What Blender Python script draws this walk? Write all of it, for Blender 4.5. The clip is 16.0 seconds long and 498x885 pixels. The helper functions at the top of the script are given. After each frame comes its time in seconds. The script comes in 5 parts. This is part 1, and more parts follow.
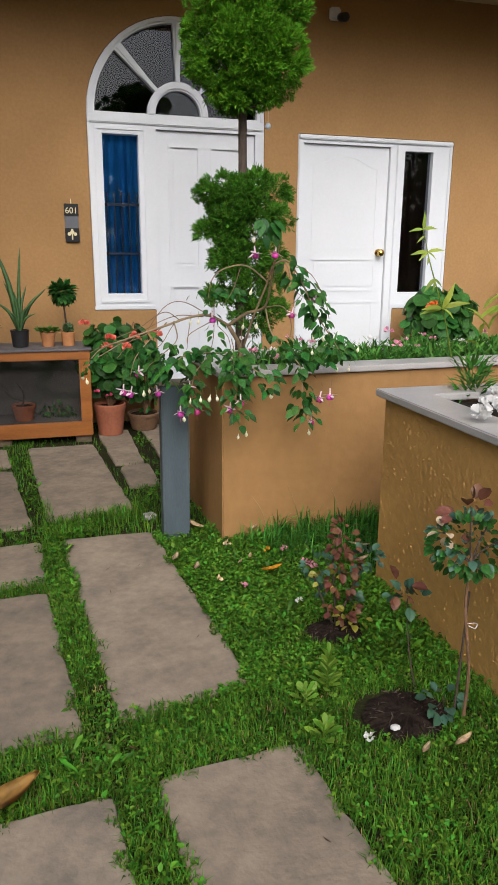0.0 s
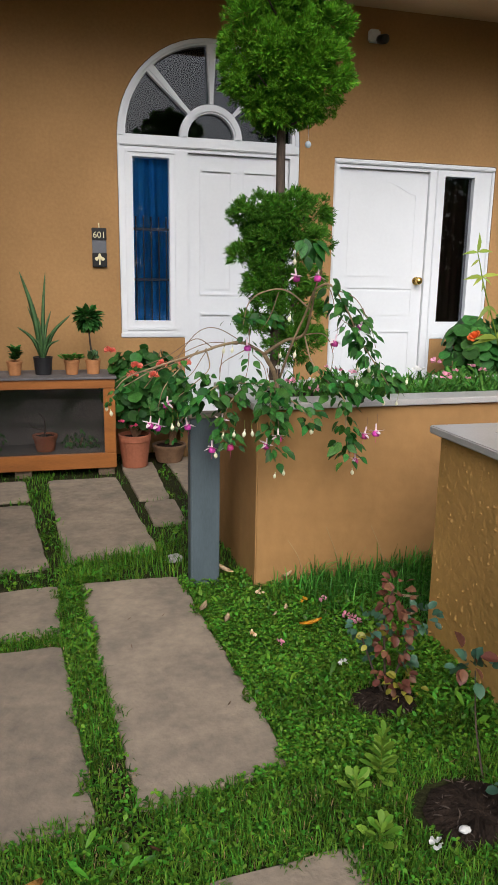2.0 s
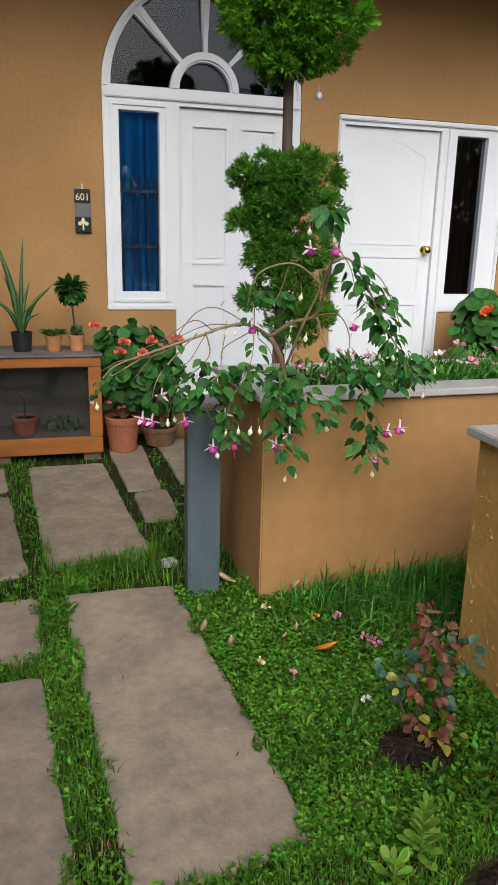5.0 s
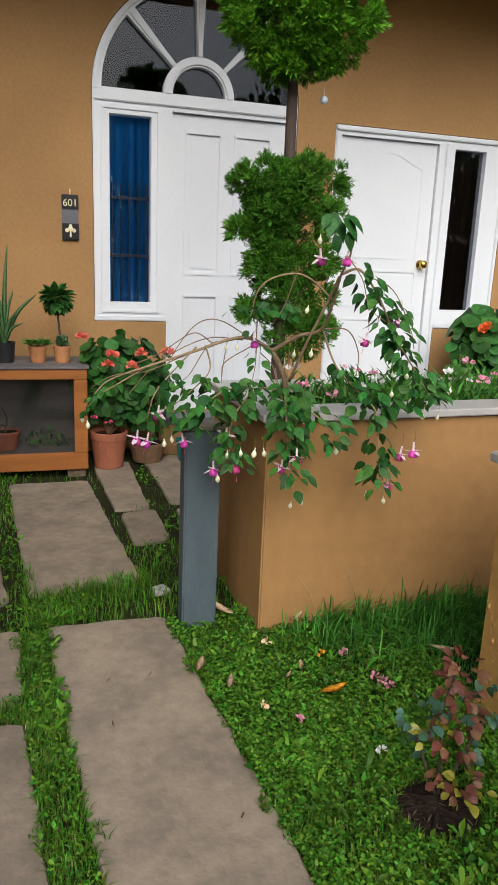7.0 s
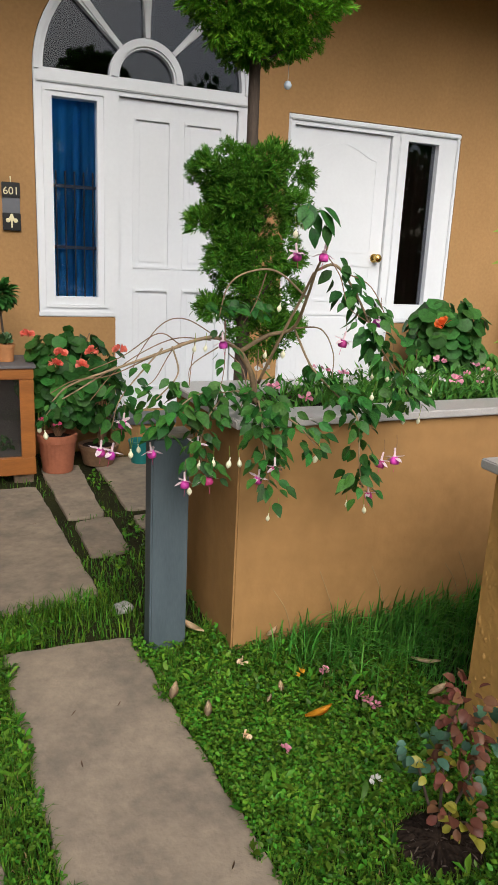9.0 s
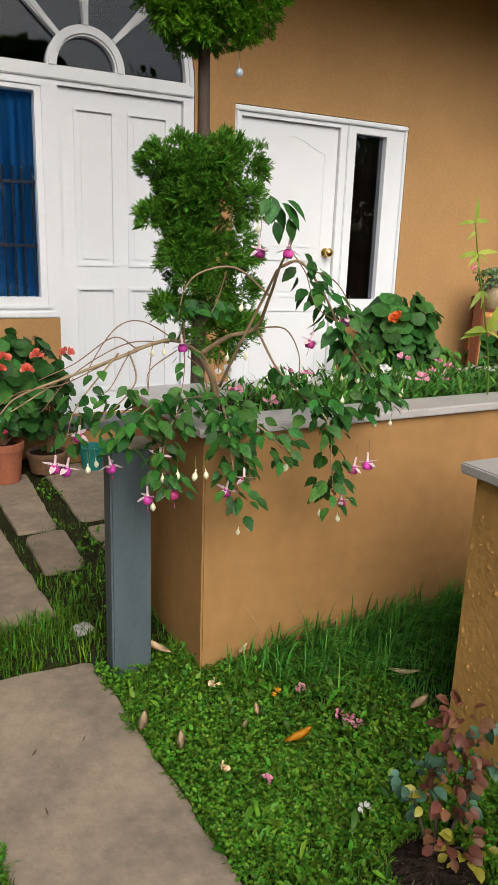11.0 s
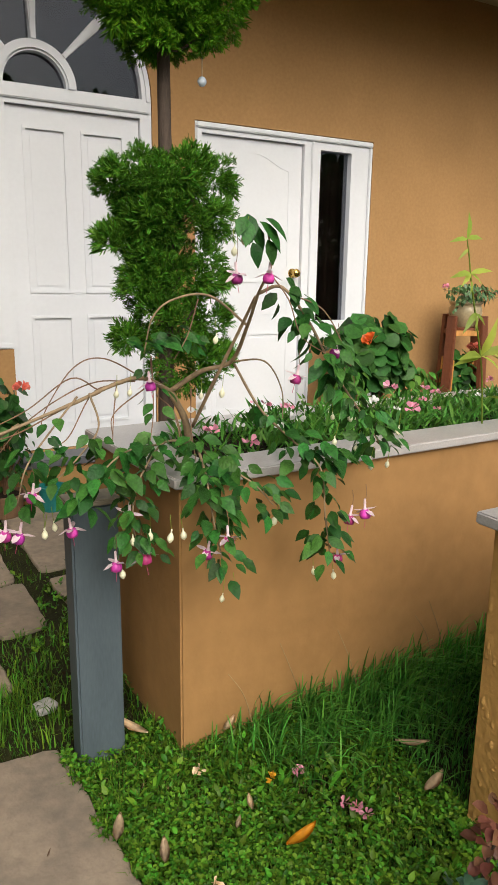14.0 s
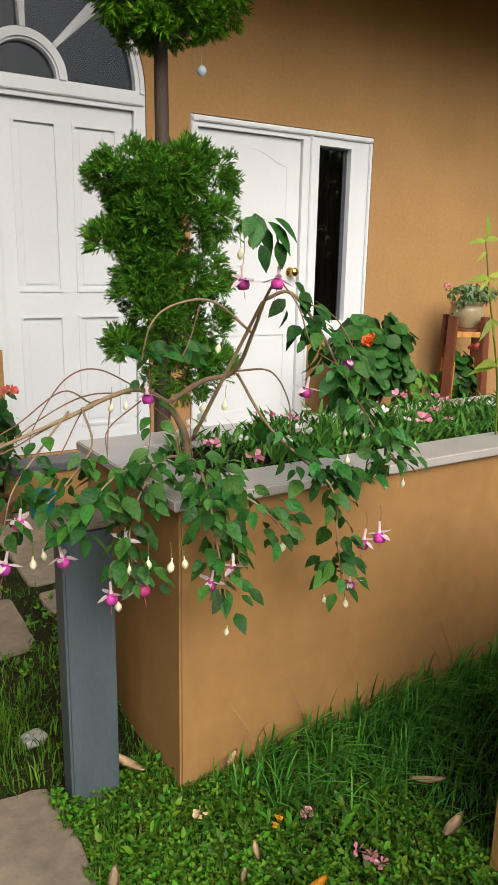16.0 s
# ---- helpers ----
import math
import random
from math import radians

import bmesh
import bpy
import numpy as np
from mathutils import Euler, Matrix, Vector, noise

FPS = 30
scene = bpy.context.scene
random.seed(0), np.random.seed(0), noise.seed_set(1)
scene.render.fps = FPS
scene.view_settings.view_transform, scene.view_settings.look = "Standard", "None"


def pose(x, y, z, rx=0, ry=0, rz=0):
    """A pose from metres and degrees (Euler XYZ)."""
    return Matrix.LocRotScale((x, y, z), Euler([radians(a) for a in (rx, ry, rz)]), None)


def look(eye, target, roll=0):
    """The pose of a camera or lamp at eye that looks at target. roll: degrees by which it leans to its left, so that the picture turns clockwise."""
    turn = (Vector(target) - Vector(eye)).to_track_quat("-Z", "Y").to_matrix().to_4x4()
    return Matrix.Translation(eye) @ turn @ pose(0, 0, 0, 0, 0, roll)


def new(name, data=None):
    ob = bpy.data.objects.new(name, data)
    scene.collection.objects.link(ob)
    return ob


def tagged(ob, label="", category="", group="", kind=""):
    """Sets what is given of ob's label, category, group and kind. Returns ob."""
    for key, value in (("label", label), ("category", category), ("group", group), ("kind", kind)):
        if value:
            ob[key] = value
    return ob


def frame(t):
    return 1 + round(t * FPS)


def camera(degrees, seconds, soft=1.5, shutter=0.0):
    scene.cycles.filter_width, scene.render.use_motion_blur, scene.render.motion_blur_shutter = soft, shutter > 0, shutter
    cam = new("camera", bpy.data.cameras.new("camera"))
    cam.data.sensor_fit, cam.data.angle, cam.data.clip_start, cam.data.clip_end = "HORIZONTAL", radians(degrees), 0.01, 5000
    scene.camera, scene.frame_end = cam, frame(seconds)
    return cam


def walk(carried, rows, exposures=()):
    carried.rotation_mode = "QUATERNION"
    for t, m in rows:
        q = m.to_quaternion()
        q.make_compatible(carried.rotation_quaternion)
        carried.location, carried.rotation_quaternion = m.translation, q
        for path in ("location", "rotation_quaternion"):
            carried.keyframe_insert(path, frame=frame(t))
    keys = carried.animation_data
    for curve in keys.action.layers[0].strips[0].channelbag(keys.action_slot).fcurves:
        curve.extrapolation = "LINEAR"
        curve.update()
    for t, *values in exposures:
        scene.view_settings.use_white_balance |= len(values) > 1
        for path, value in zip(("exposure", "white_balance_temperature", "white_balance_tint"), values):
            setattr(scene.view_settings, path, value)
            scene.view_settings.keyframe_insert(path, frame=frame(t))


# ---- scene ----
cam = camera(38.4, 16.0)
PATH = [
    (0, (0.324, 0.111, 1.356), (0.876, 1.964, 0.843), 0.5),
    (0.5, (0.326, 0.181, 1.345), (0.864, 2.045, 0.861), 0.4),
    (1, (0.333, 0.252, 1.333), (0.87, 2.123, 0.873), 0.4),
    (1.5, (0.336, 0.327, 1.326), (0.861, 2.204, 0.88), 0.4),
    (2, (0.344, 0.393, 1.322), (0.84, 2.282, 0.888), 0.9),
    (2.5, (0.348, 0.471, 1.335), (0.905, 2.338, 0.881), 2.8),
    (3, (0.359, 0.536, 1.344), (0.865, 2.41, 0.863), 2.0),
    (3.5, (0.363, 0.6, 1.351), (0.86, 2.472, 0.85), 1.7),
    (4, (0.368, 0.662, 1.355), (0.87, 2.526, 0.831), 1.4),
    (4.5, (0.37, 0.718, 1.358), (0.885, 2.577, 0.83), 1.3),
    (7, (0.348, 0.975, 1.336), (0.931, 2.824, 0.845), 2.4),
    (7.5, (0.334, 1.011, 1.335), (0.937, 2.859, 0.863), 2.7),
    (8, (0.323, 1.079, 1.33), (0.958, 2.902, 0.807), 2.8),
    (8.5, (0.314, 1.122, 1.334), (0.993, 2.933, 0.823), 2.9),
    (9, (0.305, 1.167, 1.341), (1.042, 2.956, 0.836), 2.7),
    (9.5, (0.304, 1.209, 1.348), (1.105, 2.963, 0.817), 2.7),
    (12, (0.322, 1.401, 1.339), (1.213, 3.122, 0.843), 1.4),
    (12.5, (0.339, 1.448, 1.337), (1.24, 3.167, 0.855), 0.7),
    (13, (0.352, 1.483, 1.339), (1.263, 3.207, 0.895), 0.3),
    (13.5, (0.374, 1.542, 1.342), (1.335, 3.235, 0.884), 1.2),
    (14, (0.39, 1.579, 1.356), (1.354, 3.27, 0.897), 0.8),
    (14.5, (0.402, 1.613, 1.362), (1.394, 3.304, 0.969), 1.2),
    (15, (0.409, 1.657, 1.366), (1.393, 3.353, 0.971), 1.4),
    (15.5, (0.424, 1.701, 1.37), (1.417, 3.376, 0.915), 1.5),
    (16, (0.432, 1.728, 1.376), (1.417, 3.404, 0.906), 1.1),
]
walk(cam, [(t, look(eye, target, roll)) for t, eye, target, roll in PATH], exposures=[(0.0, 0.05, 6200, 11), (4.5, 0.02, 6150, 9), (9.0, 0.06, 6350, 9), (12.0, 0.12, 6600, 9), (16.0, 0.13, 6700, 8)])

# ---- light: overcast day ----
world = bpy.data.worlds.new("sky")
scene.world = world
world.use_nodes = True
wn = world.node_tree
sky = wn.nodes.new("ShaderNodeTexSky")
sky.sky_type = "NISHITA"
sky.sun_disc = False
sky.sun_elevation, sky.sun_rotation = radians(39), radians(191)
sky.air_density, sky.dust_density = 1.0, 4.0
wn.nodes["Background"].inputs[1].default_value = 0.12
wn.links.new(sky.outputs[0], wn.nodes["Background"].inputs[0])
sun_data = bpy.data.lights.new("sun", "SUN")
sun_data.energy, sun_data.angle, sun_data.color = 3.0, radians(52), (1.0, 0.98, 0.95)
sun = new("sun", sun_data)
sun.matrix_world = look((-1.2, -7.0, 9.4), (1.0, 4.5, 0.0))

# ---- materials ----


def material(name, base, rough=0.6, metal=0.0, spec=0.5, vary=0.25, scale=6.0, fine=60.0, bump=0.2, bump_scale=0.0, island=0.0, obj=0.0,
             second=None, trans=0.0, thin=0.0, hue=0.0, stretch=None, dark=None, blotch=2.0):
    """A surface with variation at two scales, optional change of colour from piece to piece, and fine relief."""
    m = bpy.data.materials.new(name)
    m.use_nodes = True
    n, lk = m.node_tree.nodes, m.node_tree.links
    b = n["Principled BSDF"]
    co = n.new("ShaderNodeTexCoord")
    src = co.outputs["Object"]
    if stretch:
        mp = n.new("ShaderNodeMapping")
        mp.inputs["Scale"].default_value = stretch
        lk.new(src, mp.inputs[0])
        src = mp.outputs[0]
    big = n.new("ShaderNodeTexNoise")
    big.inputs["Scale"].default_value, big.inputs["Detail"].default_value = scale, 6
    lk.new(src, big.inputs["Vector"])
    small = n.new("ShaderNodeTexNoise")
    small.inputs["Scale"].default_value, small.inputs["Detail"].default_value = fine, 4
    lk.new(src, small.inputs["Vector"])
    mixv = n.new("ShaderNodeMath")
    mixv.operation = "MULTIPLY_ADD"
    mixv.inputs[1].default_value = 0.4
    lk.new(small.outputs[0], mixv.inputs[0])
    half = n.new("ShaderNodeMath")
    half.operation = "MULTIPLY"
    half.inputs[1].default_value = 0.6
    lk.new(big.outputs[0], half.inputs[0])
    lk.new(half.outputs[0], mixv.inputs[2])
    ramp = n.new("ShaderNodeValToRGB")
    lo = dark or [c * (1 - vary) for c in base]
    hi = second or [min(1, c * (1 + vary)) for c in base]
    e = ramp.color_ramp.elements
    e[0].position, e[1].position = 0.5 - 0.18 * 2 / blotch, 0.5 + 0.18 * 2 / blotch
    e[0].color, e[1].color = (*lo, 1), (*hi, 1)
    lk.new(mixv.outputs[0], ramp.inputs[0])
    col = ramp.outputs[0]
    if island or obj:
        hs = n.new("ShaderNodeHueSaturation")
        if island:
            rnd = n.new("ShaderNodeNewGeometry").outputs["Random Per Island"]
        else:
            rnd = n.new("ShaderNodeObjectInfo").outputs["Random"]
        amount = island or obj
        mr = n.new("ShaderNodeMapRange")
        mr.inputs["To Min"].default_value, mr.inputs["To Max"].default_value = 1 - amount, 1 + amount
        lk.new(rnd, mr.inputs["Value"])
        lk.new(mr.outputs[0], hs.inputs["Value"])
        if hue:
            mh = n.new("ShaderNodeMapRange")
            mh.inputs["To Min"].default_value, mh.inputs["To Max"].default_value = 0.5 + hue, 0.5 - hue
            wob = n.new("ShaderNodeMath")
            wob.operation = "FRACT"
            mul = n.new("ShaderNodeMath")
            mul.operation = "MULTIPLY"
            mul.inputs[1].default_value = 7.31
            lk.new(rnd, mul.inputs[0])
            lk.new(mul.outputs[0], wob.inputs[0])
            lk.new(wob.outputs[0], mh.inputs["Value"])
            lk.new(mh.outputs[0], hs.inputs["Hue"])
        lk.new(col, hs.inputs["Color"])
        col = hs.outputs[0]
    lk.new(col, b.inputs["Base Color"])
    b.inputs["Roughness"].default_value, b.inputs["Metallic"].default_value = rough, metal
    b.inputs["Specular IOR Level"].default_value = spec
    b.inputs["Transmission Weight"].default_value = trans
    if bump:
        bp = n.new("ShaderNodeBump")
        bp.inputs["Strength"].default_value, bp.inputs["Distance"].default_value = bump, 0.01
        bs = small
        if bump_scale:
            bs = n.new("ShaderNodeTexNoise")
            bs.inputs["Scale"].default_value, bs.inputs["Detail"].default_value = bump_scale, 8
            lk.new(src, bs.inputs["Vector"])
        lk.new(bs.outputs[0], bp.inputs["Height"])
        lk.new(bp.outputs[0], b.inputs["Normal"])
    if thin:
        tr = n.new("ShaderNodeBsdfTranslucent")
        lk.new(col, tr.inputs[0])
        mx = n.new("ShaderNodeMixShader")
        mx.inputs[0].default_value = thin
        lk.new(b.outputs[0], mx.inputs[1])
        lk.new(tr.outputs[0], mx.inputs[2])
        lk.new(mx.outputs[0], n["Material Output"].inputs[0])
    return m


M_WALL = material("ochre_render", (0.385, 0.22, 0.09), 0.85, vary=0.14, scale=1.6, fine=45, bump=0.22, bump_scale=38, spec=0.25)
M_PLANTER = material("ochre_planter_render", (0.345, 0.188, 0.068), 0.7, vary=0.18, scale=1.4, fine=14, bump=0.35, bump_scale=18, spec=0.35)
M_ROUGHCAST = material("ochre_roughcast", (0.49, 0.275, 0.083), 0.6, vary=0.2, scale=3.0, fine=26, bump=0.55, bump_scale=42, spec=0.4)
M_WHITE = material("white_paint", (0.75, 0.77, 0.795), 0.4, vary=0.03, scale=3, fine=40, bump=0.03)
M_SOFFIT = material("cream_soffit", (0.74, 0.58, 0.38), 0.8, vary=0.08, scale=2, bump=0.1)
M_CAP = material("grey_granite", (0.42, 0.40, 0.38), 0.3, vary=0.18, scale=4, fine=160, bump=0.05)
M_SLAB = material("sandstone_slab", (0.24, 0.2, 0.16), 0.85, scale=4.5, fine=26, bump=0.35, bump_scale=70, obj=0.1, dark=(0.165, 0.135, 0.102), second=(0.32, 0.253, 0.18), blotch=2.2, spec=0.3)
M_SOIL = material("dark_soil", (0.020, 0.013, 0.009), 0.95, spec=0.15, vary=0.5, scale=20, fine=90, bump=1.0, bump_scale=60)
M_GROUND = material("mossy_soil", (0.05, 0.055, 0.02), 0.95, vary=0.4, scale=5, fine=70, bump=0.8, dark=(0.012, 0.010, 0.006), second=(0.035, 0.038, 0.012), spec=0.1)
M_GRASS = material("grass_blade", (0.072, 0.17, 0.015), 0.5, vary=0.5, scale=3.0, fine=9, bump=0, island=0.6, hue=0.035, thin=0.12, spec=0.12)
M_LONGGRASS = material("long_grass_blade", (0.085, 0.275, 0.04), 0.4, vary=0.25, scale=3, fine=9, bump=0, island=0.6, hue=0.015, thin=0.3, spec=0.15)
M_CLOVER = material("clover_leaf", (0.068, 0.172, 0.014), 0.42, vary=0.45, scale=5, fine=30, bump=0, island=0.6, hue=0.03, thin=0.12, spec=0.15)
M_WEED = material("bright_weed_leaf", (0.20, 0.38, 0.045), 0.5, vary=0.2, scale=12, bump=0, island=0.25, hue=0.02, thin=0.35, spec=0.2)
M_STRAW = material("dry_stalk", (0.30, 0.20, 0.09), 0.8, vary=0.3, island=0.3)
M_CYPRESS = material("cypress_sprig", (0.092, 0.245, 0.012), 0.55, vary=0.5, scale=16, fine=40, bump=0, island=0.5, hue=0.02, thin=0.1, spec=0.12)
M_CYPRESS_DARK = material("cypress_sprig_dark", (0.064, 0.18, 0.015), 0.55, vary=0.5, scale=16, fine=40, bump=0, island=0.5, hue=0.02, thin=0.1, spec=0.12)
M_BARK = material("brown_bark", (0.065, 0.045, 0.032), 0.85, vary=0.35, scale=14, fine=60, bump=0.6, stretch=(3, 3, 0.6))
M_TWIG = material("pale_twig", (0.27, 0.19, 0.105), 0.75, vary=0.3, scale=20, fine=80, bump=0.3)
M_STALK = material("red_green_stalk", (0.20, 0.11, 0.06), 0.6, vary=0.4, scale=14, bump=0)
M_FUCHSIA = material("fuchsia_leaf", (0.032, 0.12, 0.018), 0.42, vary=0.4, scale=40, fine=160, bump=0.35, island=0.5, hue=0.02, thin=0.15, spec=0.3)
M_GERANIUM = material("geranium_leaf", (0.036, 0.125, 0.022), 0.45, vary=0.35, scale=30, fine=90, bump=0.3, island=0.5, hue=0.015, thin=0.2, spec=0.25)
M_BEDDING = material("bedding_leaf", (0.085, 0.235, 0.035), 0.5, vary=0.2, scale=9, fine=40, bump=0, island=0.4, hue=0.02, thin=0.3, spec=0.2)
M_LIME = material("lime_leaf", (0.27, 0.36, 0.05), 0.45, vary=0.2, scale=9, fine=40, bump=0, island=0.3, hue=0.02, thin=0.35, spec=0.3)
M_ALOE = material("aloe_leaf", (0.07, 0.15, 0.05), 0.45, vary=0.35, scale=12, fine=40, bump=0.1)
M_ROSE_RED = material("red_rose_leaf", (0.17, 0.072, 0.042), 0.4, vary=0.25, scale=14, bump=0.1, island=0.3, hue=0.02, thin=0.25, spec=0.25)
M_ROSE_BLUE = material("blue_green_rose_leaf", (0.06, 0.135, 0.085), 0.4, vary=0.25, scale=14, bump=0.1, island=0.3, hue=0.02, thin=0.2, spec=0.3)
M_ROSE_YELLOW = material("yellowing_rose_leaf", (0.32, 0.30, 0.04), 0.45, vary=0.25, scale=14, bump=0.1, island=0.25, thin=0.3)
M_SEPAL = material("white_pink_sepal", (0.85, 0.67, 0.71), 0.45, vary=0.15, scale=60, bump=0, thin=0.25)
M_COROLLA = material("purple_corolla", (0.50, 0.045, 0.30), 0.45, vary=0.4, scale=60, bump=0, obj=0.35, hue=0.04, thin=0.15)
M_BUD = material("cream_bud", (0.74, 0.72, 0.50), 0.45, vary=0.15, scale=60, bump=0, obj=0.12)
M_CORAL = material("coral_petal", (0.88, 0.24, 0.17), 0.5, vary=0.15, scale=40, bump=0, island=0.15, thin=0.3)
M_ORANGE = material("orange_petal", (0.85, 0.20, 0.045), 0.5, vary=0.15, scale=40, bump=0, island=0.15, thin=0.3)
M_PINK = material("pink_petal", (0.80, 0.33, 0.45), 0.5, vary=0.2, scale=40, bump=0, island=0.25, thin=0.3)
M_HOTPINK = material("hot_pink_petal", (0.70, 0.09, 0.22), 0.5, vary=0.2, scale=40, bump=0, island=0.25, thin=0.3)
M_WHITEPETAL = material("white_petal", (0.82, 0.81, 0.78), 0.5, vary=0.05, scale=40, bump=0, thin=0.3)
M_YELLOWPETAL = material("yellow_petal", (0.85, 0.42, 0.03), 0.5, vary=0.1, scale=40, bump=0, thin=0.2)
M_TERRA = material("terracotta", (0.33, 0.11, 0.055), 0.75, vary=0.2, scale=8, fine=50, bump=0.15, obj=0.06)
M_TERRA_LIGHT = material("light_terracotta", (0.46, 0.20, 0.075), 0.7, vary=0.15, scale=9, fine=50, bump=0.1, obj=0.08)
M_BLACKPOT = material("black_plastic", (0.018, 0.018, 0.02), 0.45, vary=0.2, bump=0)
M_BROWNPOT = material("brown_clay", (0.17, 0.095, 0.05), 0.7, vary=0.3, scale=10, bump=0.2)
M_CELADON = material("celadon_glaze", (0.42, 0.34, 0.20), 0.3, vary=0.2, scale=10, bump=0.1)
M_CABINET = material("varnished_orange_wood", (0.31, 0.11, 0.023), 0.4, vary=0.25, scale=3, fine=30, bump=0.1, stretch=(1, 6, 6))
M_CABTOP = material("dusty_slate", (0.13, 0.12, 0.12), 0.7, vary=0.3, scale=6, bump=0.3)
M_CABIN = material("grey_board", (0.13, 0.115, 0.105), 0.8, vary=0.25, scale=4, bump=0.1)
M_STEEL = material("slate_blue_steel", (0.072, 0.096, 0.11), 0.5, vary=0.2, scale=5, fine=60, bump=0.06, stretch=(3, 3, 0.6))
M_POSTTOP = material("weathered_post_plate", (0.20, 0.17, 0.12), 0.7, vary=0.3, scale=10, bump=0.2)
M_STOOL_RED = material("red_brown_wood", (0.17, 0.055, 0.025), 0.45, vary=0.3, scale=5, fine=40, bump=0.1, stretch=(6, 6, 1))
M_STOOL_PALE = material("honey_wood", (0.52, 0.24, 0.06), 0.45, vary=0.3, scale=5, fine=40, bump=0.1, stretch=(6, 6, 1))
M_BRASS = material("brass", (0.75, 0.50, 0.14), 0.25, metal=1.0, vary=0.1, bump=0)
M_BLACK = material("black_gloss", (0.012, 0.012, 0.013), 0.3, vary=0.1, bump=0)
M_GREYPLATE = material("grey_plate", (0.12, 0.125, 0.14), 0.45, vary=0.1, bump=0)
M_CREAMTEXT = material("cream_enamel", (0.75, 0.68, 0.42), 0.4, vary=0.05, bump=0)
M_BLUE = material("blue_curtain", (0.045, 0.40, 0.98), 0.7, vary=0.3, scale=3, fine=30, bump=0.1, stretch=(4, 4, 0.5))
M_DARKCURTAIN = material("dark_brown_curtain", (0.13, 0.07, 0.04), 0.8, vary=0.3, scale=3, bump=0.1, stretch=(6, 6, 0.5))
# near-black: the lack of light indoors is put into this colour
M_ROOM = material("unlit_room_shade", (0.05, 0.045, 0.045), 0.9, vary=0.2, bump=0)
M_IRON = material("black_iron", (0.012, 0.016, 0.03), 0.5, vary=0.2, bump=0)
M_DRYLEAF = material("dry_ochre_leaf", (0.42, 0.23, 0.055), 0.6, vary=0.3, scale=25, bump=0.2)
M_PALELEAF = material("pale_dry_leaf", (0.72, 0.54, 0.34), 0.7, vary=0.25, scale=25, bump=0.1, obj=0.2)
M_STONE = material("grey_stone", (0.35, 0.34, 0.32), 0.8, vary=0.3, scale=30, bump=0.4)
M_BRICK = material("old_brick", (0.17, 0.12, 0.08), 0.9, vary=0.35, scale=14, bump=0.6)
M_TEAL = material("teal_plastic", (0.01, 0.16, 0.15), 0.45, vary=0.15, bump=0)
M_STRING = material("white_string", (0.7, 0.68, 0.66), 0.8, vary=0.1, bump=0)
M_STEP = material("dark_threshold_stone", (0.10, 0.105, 0.115), 0.55, vary=0.2, scale=6, bump=0.1)


def glass(name, tint, rough=0.0):
    m = bpy.data.materials.new(name)
    m.use_nodes = True
    n, lk = m.node_tree.nodes, m.node_tree.links
    n.remove(n["Principled BSDF"])
    t, g, mx, fr = n.new("ShaderNodeBsdfTransparent"), n.new("ShaderNodeBsdfGlossy"), n.new("ShaderNodeMixShader"), n.new("ShaderNodeFresnel")
    t.inputs[0].default_value = (*tint, 1)
    g.inputs[0].default_value, g.inputs["Roughness"].default_value = (0.9, 0.95, 1, 1), rough
    fr.inputs[0].default_value = 1.52
    lk.new(fr.outputs[0], mx.inputs[0])
    lk.new(t.outputs[0], mx.inputs[1])
    lk.new(g.outputs[0], mx.inputs[2])
    lk.new(mx.outputs[0], n["Material Output"].inputs[0])
    return m


M_GLASS = glass("smoky_glass", (0.55, 0.55, 0.58))
M_BLUEGLASS = glass("blue_glass", (0.85, 0.92, 1.0))
M_CLEAR = glass("dusty_cabinet_glass", (0.75, 0.75, 0.75), 0.06)

# ---- building blocks ----


def link_mesh(name, bm, mat, parent=None, label="", smooth=False):
    me = bpy.data.meshes.new(name)
    bm.normal_update()
    bm.to_mesh(me)
    bm.free()
    if smooth:
        for p in me.polygons:
            p.use_smooth = True
    for one in (mat if isinstance(mat, (list, tuple)) else [mat]):
        me.materials.append(one)
    ob = new(name, me)
    if parent:
        ob.parent = parent
    if label:
        ob["label"] = label
    return ob


def part(name, bm, mat, parent, label="", smooth=False):
    return link_mesh(name, bm, mat, parent, label, smooth)


def thing(name, label, category, group="", kind=""):
    return tagged(new(name), label, category, group, kind)


def box(x0, x1, y0, y1, z0, z1, bevel=0.0, bm=None, seg=2):
    b = bmesh.new()
    bmesh.ops.create_cube(b, size=1)
    for v in b.verts:
        v.co = Vector((x0 if v.co.x < 0 else x1, y0 if v.co.y < 0 else y1, z0 if v.co.z < 0 else z1))
    if bevel:
        bmesh.ops.bevel(b, geom=b.edges[:], offset=bevel, segments=seg, affect="EDGES")
    return join(bm, b)


def join(bm, b):
    if bm is None:
        return b
    me = bpy.data.meshes.new("t")
    b.to_mesh(me)
    b.free()
    bm.from_mesh(me)
    bpy.data.meshes.remove(me)
    return bm


def lathe(profile, centre=(0, 0, 0), seg=28, bm=None):
    """A turned shape from (radius, height) pairs."""
    b = bmesh.new()
    rings = []
    for r, z in profile:
        rings.append([b.verts.new((centre[0] + r * math.cos(2 * math.pi * i / seg), centre[1] + r * math.sin(2 * math.pi * i / seg), centre[2] + z)) for i in range(seg)])
    for p, q in zip(rings, rings[1:]):
        for i in range(seg):
            b.faces.new((p[i], p[(i + 1) % seg], q[(i + 1) % seg], q[i]))
    b.faces.new(rings[0][::-1])
    b.faces.new(rings[-1])
    return join(bm, b)


